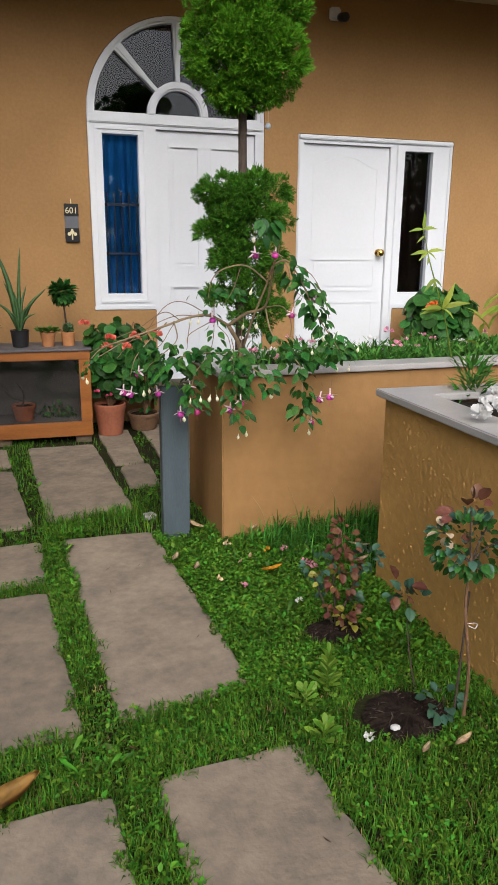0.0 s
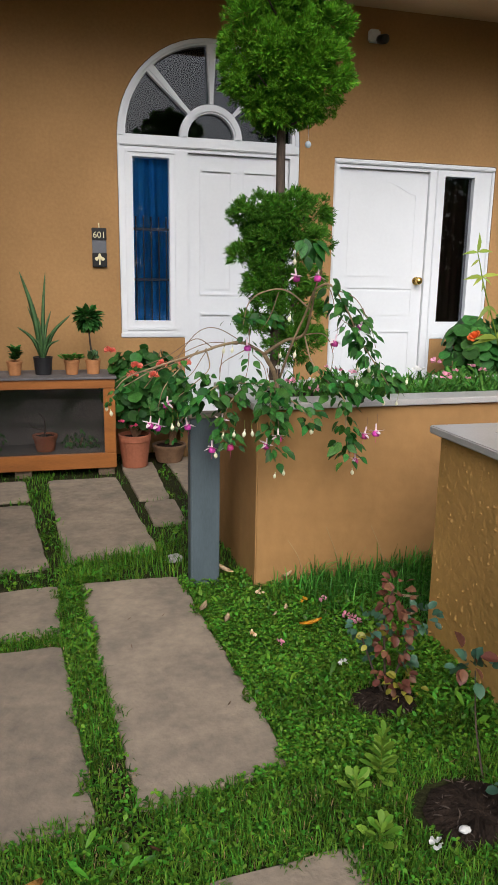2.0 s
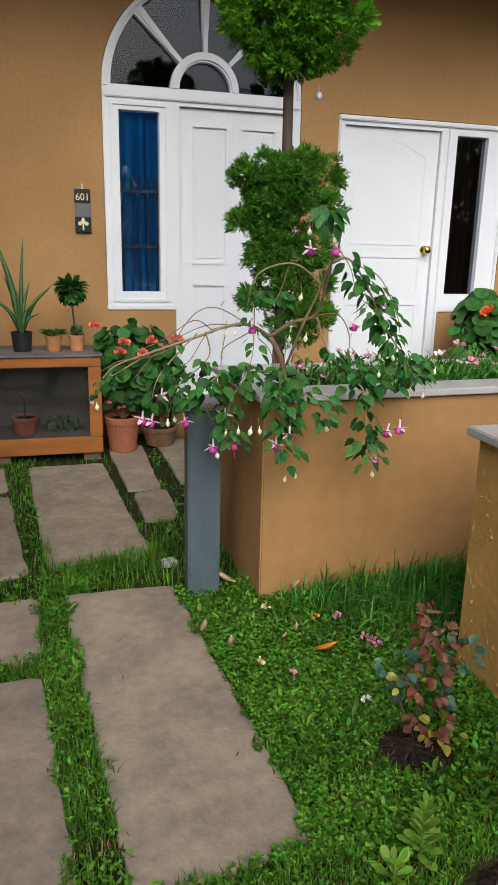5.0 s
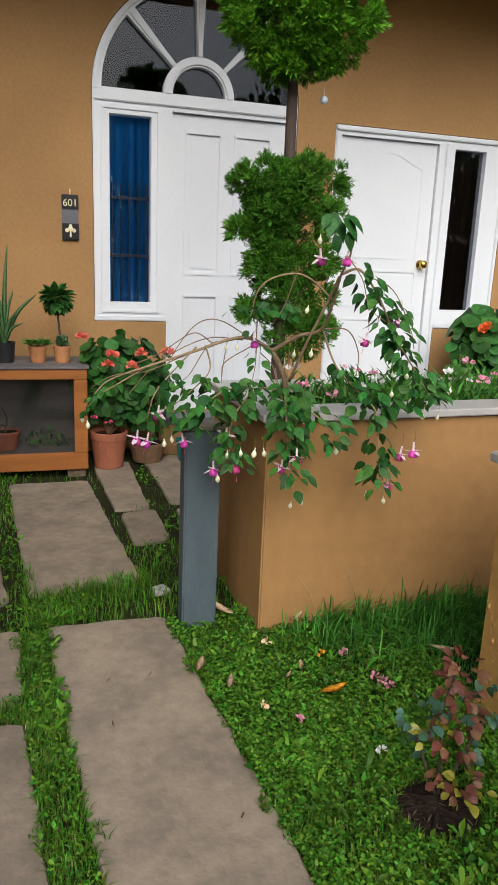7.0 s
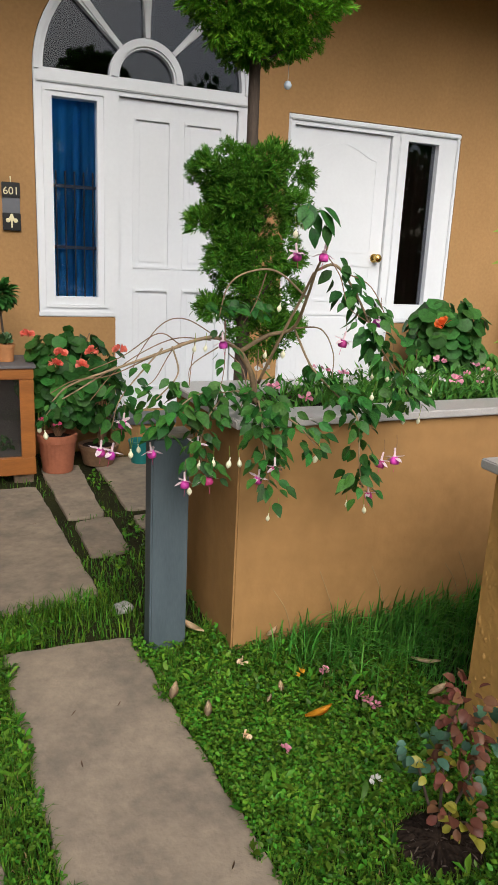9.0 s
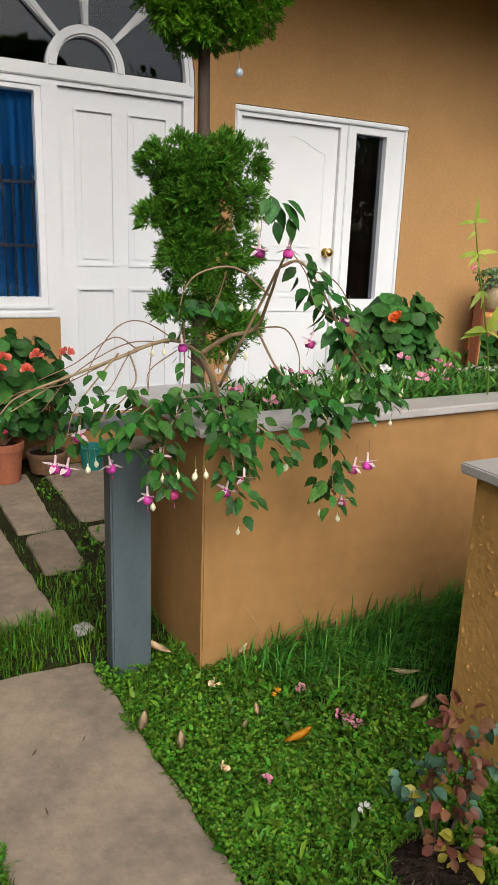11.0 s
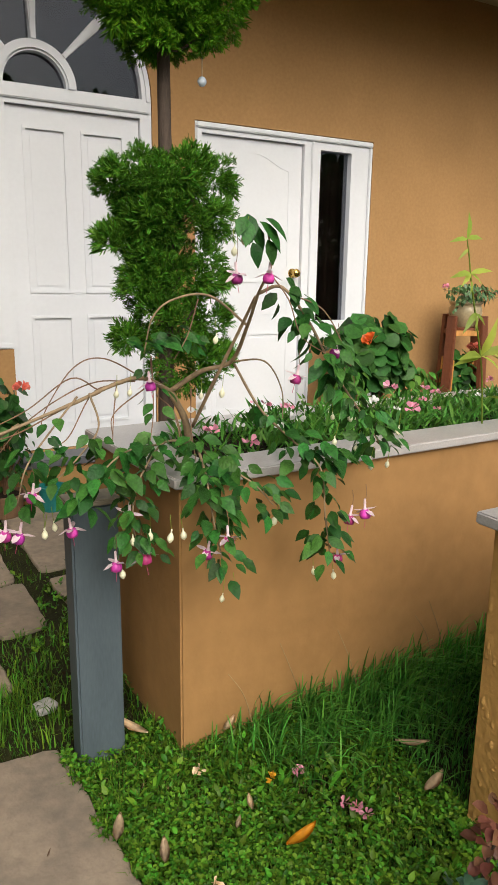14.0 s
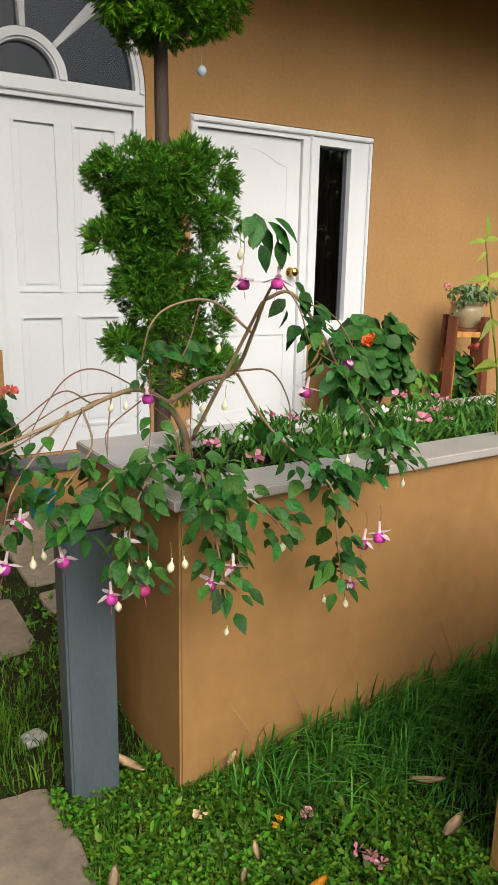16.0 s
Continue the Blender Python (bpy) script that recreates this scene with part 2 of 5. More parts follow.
def spline(pts, n=6):
    """Catmull-Rom points through control points."""
    p = [Vector(q) for q in pts]
    p = [p[0] * 2 - p[1]] + p + [p[-1] * 2 - p[-2]]
    out = []
    for i in range(1, len(p) - 2):
        for k in range(n):
            t = k / n
            out.append(0.5 * (2 * p[i] + (p[i + 1] - p[i - 1]) * t + (2 * p[i - 1] - 5 * p[i] + 4 * p[i + 1] - p[i + 2]) * t * t + (3 * p[i] - p[i - 1] - 3 * p[i + 1] + p[i + 2]) * t ** 3))
    out.append(p[-2])
    return out


def tube(pts, r0, r1, seg=7, bm=None, wob=0.0):
    b = bmesh.new()
    rings = []
    last = len(pts) - 1
    for i, c in enumerate(pts):
        d = (pts[min(i + 1, last)] - pts[max(i - 1, 0)]).normalized()
        u = d.orthogonal().normalized() if i == 0 else (rings_u - d * rings_u.dot(d)).normalized()
        rings_u = u
        w = d.cross(u)
        r = (r0 + (r1 - r0) * i / last) * (1 + wob * (random.random() - 0.5))
        rings.append([b.verts.new(c + (u * math.cos(2 * math.pi * k / seg) + w * math.sin(2 * math.pi * k / seg)) * r) for k in range(seg)])
    for p, q in zip(rings, rings[1:]):
        for k in range(seg):
            b.faces.new((p[k], p[(k + 1) % seg], q[(k + 1) % seg], q[k]))
    b.faces.new(rings[0][::-1])
    b.faces.new(rings[-1])
    return join(bm, b)


# outlines of leaves: (along, half width, lift), the tip last
OVATE = ((0.0, 0.02, 0.0), (0.18, 0.22, 0.03), (0.42, 0.29, 0.03), (0.72, 0.18, 0.0), (1.0, 0.0, -0.07))
ROUND = ((0.0, 0.06, 0.0), (0.12, 0.40, 0.06), (0.5, 0.56, 0.02), (0.85, 0.36, 0.06), (1.0, 0.0, 0.08))
NARROW = ((0.0, 0.03, 0.0), (0.25, 0.085, 0.03), (0.6, 0.08, 0.02), (1.0, 0.0, -0.10))
PETAL = ((0.0, 0.08, 0.0), (0.35, 0.3, 0.05), (0.75, 0.42, 0.05), (1.0, 0.0, 0.0))


class Leaves:
    """Many small bent leaves in one mesh."""

    def __init__(self, outline=OVATE):
        self.v, self.f, self.outline = [], [], outline

    def add(self, at, way, size, up=None, fold=0.10):
        d = Vector(way).normalized()
        up = Vector(up) if up else Vector((random.uniform(-.5, .5), random.uniform(-.5, .5), 1))
        s = d.cross(up)
        s = s.normalized() if s.length > 1e-3 else d.orthogonal().normalized()
        n = s.cross(d)
        at, start = Vector(at), len(self.v)
        rows = self.outline
        for a, w, l in rows[:-1]:
            mid = at + d * (a * size) + n * (l * size)
            self.v += [mid - s * (w * size) + n * (fold * w * size * 2), mid, mid + s * (w * size) + n * (fold * w * size * 2)]
        a, w, l = rows[-1]
        self.v.append(at + d * (a * size) + n * (l * size))
        k = len(rows) - 1
        for i in range(k - 1):
            o = start + 3 * i
            self.f += [(o, o + 1, o + 4, o + 3), (o + 1, o + 2, o + 5, o + 4)]
        o = start + 3 * (k - 1)
        self.f += [(o, o + 1, o + 3), (o + 1, o + 2, o + 3)]

    def done(self, name, mat, parent=None, label=""):
        me = bpy.data.meshes.new(name)
        me.from_pydata([tuple(v) for v in self.v], [], self.f)
        me.materials.append(mat)
        for p in me.polygons:
            p.use_smooth = True
        ob = new(name, me)
        if parent:
            ob.parent = parent
        if label:
            ob["label"] = label
        return ob


def rnd(a, b):
    return random.uniform(a, b)


def sphere_dir():
    z, a = rnd(-1, 1), rnd(0, 2 * math.pi)
    r = math.sqrt(1 - z * z)
    return Vector((r * math.cos(a), r * math.sin(a), z))


# ---- the house front ----
WY = 5.936


def arch_points(cx, z0, r, n=28):
    return [(cx + r * math.cos(math.pi * i / n), z0 + r * math.sin(math.pi * i / n)) for i in range(n + 1)]


def plate(outer, holes, y0, y1):
    """A flat piece in the plane of the front, with holes through it."""
    b = bmesh.new()
    edges = []
    for loop in (outer, *holes):
        vs = [b.verts.new((x, y0, z)) for x, z in loop]
        edges += [b.edges.new((vs[i], vs[(i + 1) % len(vs)])) for i in range(len(vs))]
    bmesh.ops.triangle_fill(b, edges=edges, use_beauty=True, use_dissolve=False)
    got = bmesh.ops.extrude_face_region(b, geom=b.faces[:])
    for v in got["geom"]:
        if isinstance(v, bmesh.types.BMVert):
            v.co.y = y1
    bmesh.ops.recalc_face_normals(b, faces=b.faces[:])
    return b


AC, AR, SPRING = 1.475, 0.692, 2.352
FLOOR = 0.27
open_1 = [(AC + AR, FLOOR), *arch_points(AC, SPRING, AR), (0.787, 0.905), (1.272, 0.905), (1.272, FLOOR)]
open_2 = [(2.452, FLOOR), (2.452, 2.29), (3.872, 2.29), (3.872, 0.885), (3.372, 0.885), (3.372, FLOOR)]
facade = link_mesh("wall_north", plate([(-5, -0.1), (11, -0.1), (11, 3.6), (-5, 3.6)], [open_1, open_2], WY, WY + 0.22), M_WALL)
tagged(facade, "ochre brown rendered house wall with openings", "wall", kind="structure")
soffit = link_mesh("ceiling", box(-5, 11, 4.62, WY + 0.3, 3.362, 3.46, 0.006), M_SOFFIT)
tagged(soffit, "cream painted soffit under the eaves", "soffit", kind="structure")
fascia = link_mesh("trim", box(-5, 11, 4.57, 4.615, 3.33, 3.52, 0.006), M_SOFFIT)
tagged(fascia, "cream fascia board along the eaves", "fascia", kind="structure")
roof = link_mesh("roof", box(-5, 11, 4.53, 9.0, 3.525, 3.62, 0.01), M_BROWNPOT)
tagged(roof, "brown roof slab above the eaves", "roof", kind="structure")
# closed box behind the panes, its unlit depth painted in as near-black
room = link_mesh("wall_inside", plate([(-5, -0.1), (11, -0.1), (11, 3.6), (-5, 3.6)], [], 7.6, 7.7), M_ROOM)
tagged(room, "plain inner wall, near-black to stand in for the unlit room", "wall", kind="structure")
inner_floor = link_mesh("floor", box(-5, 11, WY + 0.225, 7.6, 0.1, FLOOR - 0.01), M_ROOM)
tagged(inner_floor, "inner floor, near-black to stand in for the unlit room", "floor", kind="structure")
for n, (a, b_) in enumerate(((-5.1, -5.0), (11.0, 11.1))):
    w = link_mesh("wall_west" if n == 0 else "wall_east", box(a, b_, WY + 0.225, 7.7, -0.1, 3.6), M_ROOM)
    tagged(w, "plain end wall closing the room, near-black for the unlit interior", "wall", kind="structure")
# added wall out of view: shades the left of the front, dark against bounce
shade_wall = link_mesh("wall_shade_block", box(-1.08, -0.84, 1.6, WY - 0.002, -0.1, 3.355), M_BROWNPOT)
tagged(shade_wall, "unseen dark brown wall added to shade the left of the house front", "wall", kind="structure")
step = link_mesh("step", box(1.2, 4.0, 5.74, WY + 0.215, 0.0, FLOOR - 0.055, 0.008), M_PLANTER)
tagged(step, "ochre rendered step below the doors", "step", kind="structure")
tread = link_mesh("step_tread", box(1.18, 4.02, 5.72, WY + 0.215, FLOOR - 0.05, FLOOR - 0.004, 0.006), M_STEP)
tagged(tread, "dark grey stone tread on the step", "step", kind="structure")

# arched window and front door
FY = WY + 0.006
w1 = tagged(new("window_1"), "white arched window frame with a fan light and blue side pane", "window", kind="structure")
IR = AR - 0.062
fan = []
HUB = 0.235


def fan_pane(a0, a1, r0, r1, n=8):
    inner_r = [(AC + r0 * math.cos(a0 + (a1 - a0) * i / n), SPRING + 0.012 + r0 * math.sin(a0 + (a1 - a0) * i / n)) for i in range(n + 1)]
    outer_r = [(AC + r1 * math.cos(a1 + (a0 - a1) * i / n), SPRING + 0.012 + r1 * math.sin(a1 + (a0 - a1) * i / n)) for i in range(n + 1)]
    return inner_r + outer_r


for k in range(4):
    g0 = 0.0 if k == 0 else 0.055
    g1 = 0.0 if k == 3 else 0.055
    fan.append(fan_pane(k * math.pi / 4 + g0, (k + 1) * math.pi / 4 - g1, HUB, IR))
fan.append(arch_points(AC, SPRING + 0.012, HUB - 0.06, 16))
glass_hole = [(0.893, 1.033), (1.163, 1.033), (1.163, 2.213), (0.893, 2.213)]
door_hole = [(1.30, FLOOR + 0.001), (1.30, 2.258), (2.092, 2.258), (2.092, FLOOR + 0.001)]
outer_d = [(AC + AR - 0.004, FLOOR + 0.001), *arch_points(AC, SPRING, AR - 0.004), (0.791, 0.909), (1.268, 0.909), (1.268, FLOOR + 0.001), (1.30, FLOOR + 0.001), (1.30, 2.258), (2.092, 2.258), (2.092, FLOOR + 0.001)]
part("window_frame", plate(outer_d, fan + [glass_hole], FY, FY + 0.09), M_WHITE, w1)
# raised mouldings: outer bead, transom, side light bead and sill
ring = arch_points(AC, SPRING, AR - 0.012) + arch_points(AC, SPRING, AR - 0.036)[::-1]
part("arch_bead", plate(ring, [], FY - 0.012, FY - 0.001), M_WHITE, w1)
part("transom", box(0.80, 2.15, FY - 0.018, FY - 0.001, 2.285, 2.335, 0.006), M_WHITE, w1)
hubring = arch_points(AC, SPRING + 0.012, HUB - 0.012, 18) + arch_points(AC, SPRING + 0.012, HUB - 0.048, 18)[::-1]
part("hub_bead", plate(hubring, [], FY - 0.014, FY - 0.001), M_WHITE, w1)
for k in (1, 2, 3):
    a = k * math.pi / 4
    u, v = (math.cos(a), math.sin(a)), (-math.sin(a) * 0.014, math.cos(a) * 0.014)
    c0, c1 = (AC + u[0] * HUB, SPRING + 0.012 + u[1] * HUB), (AC + u[0] * (IR - 0.004), SPRING + 0.012 + u[1] * (IR - 0.004))
    part("glazing_bar", plate([(c0[0] - v[0], c0[1] - v[1]), (c1[0] - v[0], c1[1] - v[1]), (c1[0] + v[0], c1[1] + v[1]), (c0[0] + v[0], c0[1] + v[1])], [], FY - 0.013, FY - 0.001), M_WHITE, w1)
part("casement_bead", plate([(0.835, 0.965), (1.222, 0.965), (1.222, 2.262), (0.835, 2.262)], [[(0.855, 0.985), (1.202, 0.985), (1.202, 2.242), (0.855, 2.242)]], FY - 0.01, FY - 0.001), M_WHITE, w1)
part("window_sill", box(0.785, 1.270, WY - 0.008, FY - 0.001, 0.908, 0.945, 0.006), M_WHITE, w1)
for loop in fan:
    p = part("pane", plate(loop, [], FY + 0.045, FY + 0.050), M_GLASS, w1, "smoky grey glass pane")
    p.visible_shadow = False
p = part("pane", plate(glass_hole, [], FY + 0.045, FY + 0.050), M_BLUEGLASS, w1, "blue tinted glass pane")
p.visible_shadow = False
for i in range(5):
    x = 0.915 + i * 0.057
    part("grille_bar", tube([Vector((x, FY + 0.062, 0.95)), Vector((x, FY + 0.062, 1.80))], 0.006, 0.006), M_IRON, w1)
for z in (1.33, 1.70):
    part("grille_bar", box(0.82, 1.25, FY + 0.069, FY + 0.074, z, z + 0.02), M_IRON, w1)


def curtain(name, x0, x1, y, z0, z1, mat, label):
    b = bmesh.new()
    n = 40
    cols = []
    for i in range(n + 1):
        x = x0 + (x1 - x0) * i / n
        yy = y + 0.012 * math.sin(i * 1.1) + 0.006 * math.sin(i * 2.7)
        cols.append((b.verts.new((x, yy, z0)), b.verts.new((x, yy, z1))))
    for p, q in zip(cols, cols[1:]):
        b.faces.new((p[0], q[0], q[1], p[1]))
    bmesh.ops.solidify(b, geom=b.faces[:], thickness=0.004)
    return tagged(link_mesh(name, b, mat, smooth=True), label, "curtain")


curtain("curtain", 0.80, 1.265, FY + 0.095, 0.915, 2.26, M_BLUE, "blue curtain hanging behind the window pane")

# front door: four raised panels


def panel_door(name, x0, x1, z0, z1, y, panels, label, deep=1.0):
    d = tagged(new(name), label, "door", kind="structure")
    holes = [[(a, c), (b, c), (b, e), (a, e)] for a, b, c, e in panels]
    part("door_leaf", plate([(x0, z0), (x1, z0), (x1, z1), (x0, z1)], holes, y, y + 0.045), M_WHITE, d)
    for a, b, c, e in panels:
        part("panel", box(a - 0.001, b + 0.001, y + 0.010 * deep, y + 0.035, c - 0.001, e + 0.001), M_WHITE, d)
        part("panel_field", box(a + 0.03, b - 0.03, y + 0.004 * deep, y + 0.010 * deep - 0.0005, c + 0.03, e - 0.03, 0.002), M_WHITE, d)
        part("panel_moulding", plate([(a - 0.012, c - 0.012), (b + 0.012, c - 0.012), (b + 0.012, e + 0.012), (a - 0.012, e + 0.012)], [[(a + 0.006, c + 0.006), (b - 0.006, c + 0.006), (b - 0.006, e - 0.006), (a + 0.006, e - 0.006)]], y - 0.006 * deep, y - 0.0005), M_WHITE, d)
    return d


panel_door("door_1", 1.303, 2.089, FLOOR + 0.004, 2.255, FY + 0.03,
           [(1.405, 1.635, 1.24, 2.145), (1.742, 1.985, 1.24, 2.145), (1.405, 1.635, 0.43, 1.085), (1.742, 1.985, 0.43, 1.085)], "closed white four-panel wooden front door")

# side door with its side light
w2 = tagged(new("window_2"), "white door frame with a narrow dark side light", "window", kind="structure")
side_glass = [(3.418, 1.028), (3.686, 1.028), (3.686, 2.198), (3.418, 2.198)]
outer_2 = [(2.456, FLOOR + 0.001), (2.456, 2.286), (3.868, 2.286), (3.868, 0.889), (3.376, 0.889), (3.376, FLOOR + 0.001), (3.285, FLOOR + 0.001), (3.285, 2.222), (2.505, 2.222), (2.505, FLOOR + 0.001)]
part("window_frame", plate(outer_2, [side_glass], FY, FY + 0.09), M_WHITE, w2)
part("head_bead", box(2.46, 3.865, FY - 0.02, FY - 0.001, 2.25, 2.283, 0.006), M_WHITE, w2)
part("jamb_bead", box(2.46, 2.482, FY - 0.015, FY - 0.001, FLOOR + 0.003, 2.246, 0.005), M_WHITE, w2)
part("jamb_bead", box(3.34, 3.365, FY - 0.015, FY - 0.001, FLOOR + 0.003, 2.246, 0.005), M_WHITE, w2)
part("jamb_bead", box(3.838, 3.864, FY - 0.015, FY - 0.001, 0.945, 2.246, 0.005), M_WHITE, w2)
part("window_sill", box(3.374, 3.87, WY - 0.006, FY - 0.001, 0.889, 0.935, 0.006), M_WHITE, w2)
part("pane", plate(side_glass, [], FY + 0.045, FY + 0.050), M_GLASS, w2, "dark glass pane").visible_shadow = False
curtain("curtain", 3.33, 3.80, WY + 0.13, 0.86, 2.28, M_DARKCURTAIN, "dark brown curtain hanging behind the side light")
d2 = panel_door("door_2", 2.508, 3.282, FLOOR + 0.004, 2.219, FY + 0.03, [(2.60, 3.19, 1.05, 1.305), (2.60, 3.19, 0.42, 0.945)], "closed white wooden side door with an arched top panel", 0.4)
top_arch = [(2.60, 1.395), (3.19, 1.395), (3.19, 2.05), *[(3.19 - 0.59 * i / 12, 2.05 + 0.10 * math.sin(math.pi * i / 12) ** 1.6) for i in range(1, 12)], (2.60, 2.05)]
shrunk = [(2.895 + (x - 2.895) * 0.955, 1.74 + (z - 1.74) * 0.965) for x, z in top_arch]
part("panel_moulding", plate(top_arch, [shrunk], FY + 0.0265, FY + 0.0295), M_WHITE, d2)
knob = lathe([(0.0, 0), (0.032, 0.0), (0.032, 0.008), (0.012, 0.012), (0.012, 0.035), (0.026, 0.045), (0.031, 0.060), (0.024, 0.075), (0.0, 0.08)])
k = part("door_handle", knob, M_BRASS, d2, "round brass knob", smooth=True)
k.matrix_local = pose(3.225, FY + 0.03, 1.365, 90, 0, 0)

# house number plate
plq = thing("house_number_plate", "black and grey house number plate with cream numerals", "sign")
part("plate", box(0.588, 0.690, WY - 0.014, WY - 0.001, 1.425, 1.70, 0.004), M_GREYPLATE, plq)
part("top_tile", box(0.586, 0.692, WY - 0.022, WY - 0.0145, 1.615, 1.702, 0.003), M_BLACK, plq)
part("bottom_tile", box(0.586, 0.692, WY - 0.022, WY - 0.0145, 1.423, 1.525, 0.003), M_BLACK, plq)


def text(name, body, size, m, mat, parent):
    cu = bpy.data.curves.new(name, "FONT")
    cu.body, cu.size, cu.extrude, cu.align_x = body, size, 0.001, "CENTER"
    cu.materials.append(mat)
    ob = new(name, cu)
    ob.parent = parent
    ob.matrix_local = m
    return ob


text("numerals", "601", 0.062, pose(0.639, WY - 0.024, 1.632, 90, 0, 0), M_CREAMTEXT, plq)
emblem = bmesh.new()
for dx, dz, r in ((0, 0.012, 0.016), (-0.022, 0.0, 0.013), (0.022, 0.0, 0.013), (0, 0.03, 0.009)):
    b = bmesh.new()
    bmesh.ops.create_uvsphere(b, u_segments=12, v_segments=8, radius=r)
    bmesh.ops.scale(b, vec=(1, 0.2, 1), verts=b.verts[:])
    bmesh.ops.translate(b, vec=(0.639 + dx, WY - 0.0235, 1.482 + dz), verts=b.verts[:])
    join(emblem, b)
join(emblem, box(0.634, 0.644, WY - 0.026, WY - 0.0225, 1.44, 1.485))
part("emblem", emblem, M_CREAMTEXT, plq)
part("hook", tube([Vector((0.639, WY - 0.012, 1.70)), Vector((0.639, WY - 0.02, 1.72)), Vector((0.639, WY - 0.004, 1.735))], 0.004, 0.004), M_CREAMTEXT, plq)

# security camera
sc = thing("security_camera", "small white and black security camera on the wall", "camera")
part("base", box(2.675, 2.765, WY - 0.05, WY - 0.001, 3.115, 3.205, 0.012), M_WHITE, sc)
b = lathe([(0.0, 0), (0.03, 0), (0.034, 0.02), (0.034, 0.07), (0.028, 0.08), (0, 0.08)])
h = part("lens_housing", b, M_BLACK, sc, smooth=True)
h.matrix_local = pose(2.755, WY - 0.045, 3.135, 100, 0, 20)

# ---- ground, planters ----
g = bmesh.new()
bmesh.ops.create_grid(g, x_segments=1, y_segments=1, size=150)
ground = link_mesh("ground", g, M_GROUND)
tagged(ground, "mossy garden soil under the lawn", "ground", kind="structure")

YAW = 2.0


def frame_box(x0, x1, y0, y1, z0, z1, t, bevel):
    """A rectangular ring lying flat, t wide."""
    b = bmesh.new()
    loops = []
    for d, z in ((0, z0), (0, z1), (t, z1), (t, z0)):
        loops.append([b.verts.new((x, y, z)) for x, y in ((x0 + d, y0 + d), (x1 - d, y0 + d), (x1 - d, y1 - d), (x0 + d, y1 - d))])
    for p, q in zip(loops, loops[1:] + loops[:1]):
        for i in range(4):
            b.faces.new((p[i], p[(i + 1) % 4], q[(i + 1) % 4], q[i]))
    bmesh.ops.recalc_face_normals(b, faces=b.faces[:])
    sharp = [e for e in b.edges if e.calc_face_angle(0) > 1]
    bmesh.ops.bevel(b, geom=sharp, offset=bevel, segments=3, affect="EDGES")
    bmesh.ops.recalc_face_normals(b, faces=b.faces[:])
    return b


def planter(label, length, depth, height, wall, cap_label, m, over=0.024, cap_w=0.165, thick=0.03):
    """A raised bed: its front left corner is the origin, it runs along x and back along y."""
    p = tagged(new("raised_planter"), label, "planter")
    p.matrix_world = m
    part("wall", frame_box(0, length, 0, depth, -0.05, height, 0.11, 0.006), wall, p)
    part("coping", frame_box(-over, length + over, -over, depth + over, height + 0.001, height + thick, cap_w, 0.004), M_CAP, p, cap_label)
    b = bmesh.new()
    bmesh.ops.create_grid(b, x_segments=40, y_segments=12, size=0.5)
    for v in b.verts:
        v.co = Vector((0.1 + (v.co.x + 0.5) * (length - 0.2), 0.1 + (v.co.y + 0.5) * (depth - 0.2), height - 0.012 + 0.02 * noise.noise(v.co * 9)))
    part("soil", b, M_SOIL, p, "dark planting soil", smooth=True)
    return p


P1 = pose(1.127, 3.238, 0, 0, 0, YAW)
P2 = pose(1.645, 0.45, 0)
smooth_bed = planter("long ochre rendered raised planter with a grey stone coping", 3.2, 0.66, 0.805, M_PLANTER, "grey polished stone coping", P1)
rough = planter("rough ochre rendered raised planter with grey stone coping", 1.7, 2.195, 0.805, M_ROUGHCAST, "grey polished stone coping", P2, over=0.03)



def drips(parent, n, place, size, mat, seed):
    """Small hardened runs and lumps of render standing proud of a wall."""
    random.seed(seed)
    v, f = [], []
    for _ in range(n):
        c, along_wall, out = place()
        w, h, t = rnd(*size), rnd(0.6, 2.6), rnd(0.25, 0.5)
        o = len(v)
        v.append(c + out * (w * t))
        for k in range(6):
            a = k * math.pi / 3
            v.append(c + along_wall * (math.cos(a) * w * 0.5) + Vector((0, 0, math.sin(a) * w * 0.5 * h)) - out * 0.001)
        f += [(o, o + 1 + k, o + 1 + (k + 1) % 6) for k in range(6)]
    me = bpy.data.meshes.new("render_lumps")
    me.from_pydata([tuple(x) for x in v], [], f)
    me.materials.append(mat)
    for p in me.polygons:
        p.use_smooth = True
    ob = new("render_lumps", me)
    ob.parent = parent
    return tagged(ob, kind="stuff")


drips(rough, 1100, lambda: (Vector((0, rnd(0.02, 2.19), rnd(0.02, 0.79))), Vector((0, 1, 0)), Vector((-1, 0, 0))), (0.005, 0.017), M_ROUGHCAST, 91)
drips(rough, 120, lambda: (Vector((rnd(0.0, 1.0), 2.195, rnd(0.02, 0.79))), Vector((1, 0, 0)), Vector((0, 1, 0))), (0.004, 0.012), M_ROUGHCAST, 92)
drips(smooth_bed, 150, lambda: (Vector((rnd(0.02, 2.4), 0, rnd(0.05, 0.79))), Vector((1, 0, 0)), Vector((0, -1, 0))), (0.003, 0.007), M_PLANTER, 93)
drips(smooth_bed, 60, lambda: (Vector((0, rnd(0.02, 0.6), rnd(0.05, 0.79))), Vector((0, 1, 0)), Vector((-1, 0, 0))), (0.003, 0.008), M_PLANTER, 94)

# steel post
post = thing("steel_post", "square slate grey steel post beside the planter", "post")
part("shaft", box(0.855, 0.983, 3.31, 3.39, -0.05, 0.765, 0.006), M_STEEL, post)
part("top_plate", box(0.846, 0.990, 3.302, 3.40, 0.7655, 0.781, 0.003), M_POSTTOP, post, "weathered olive top plate")

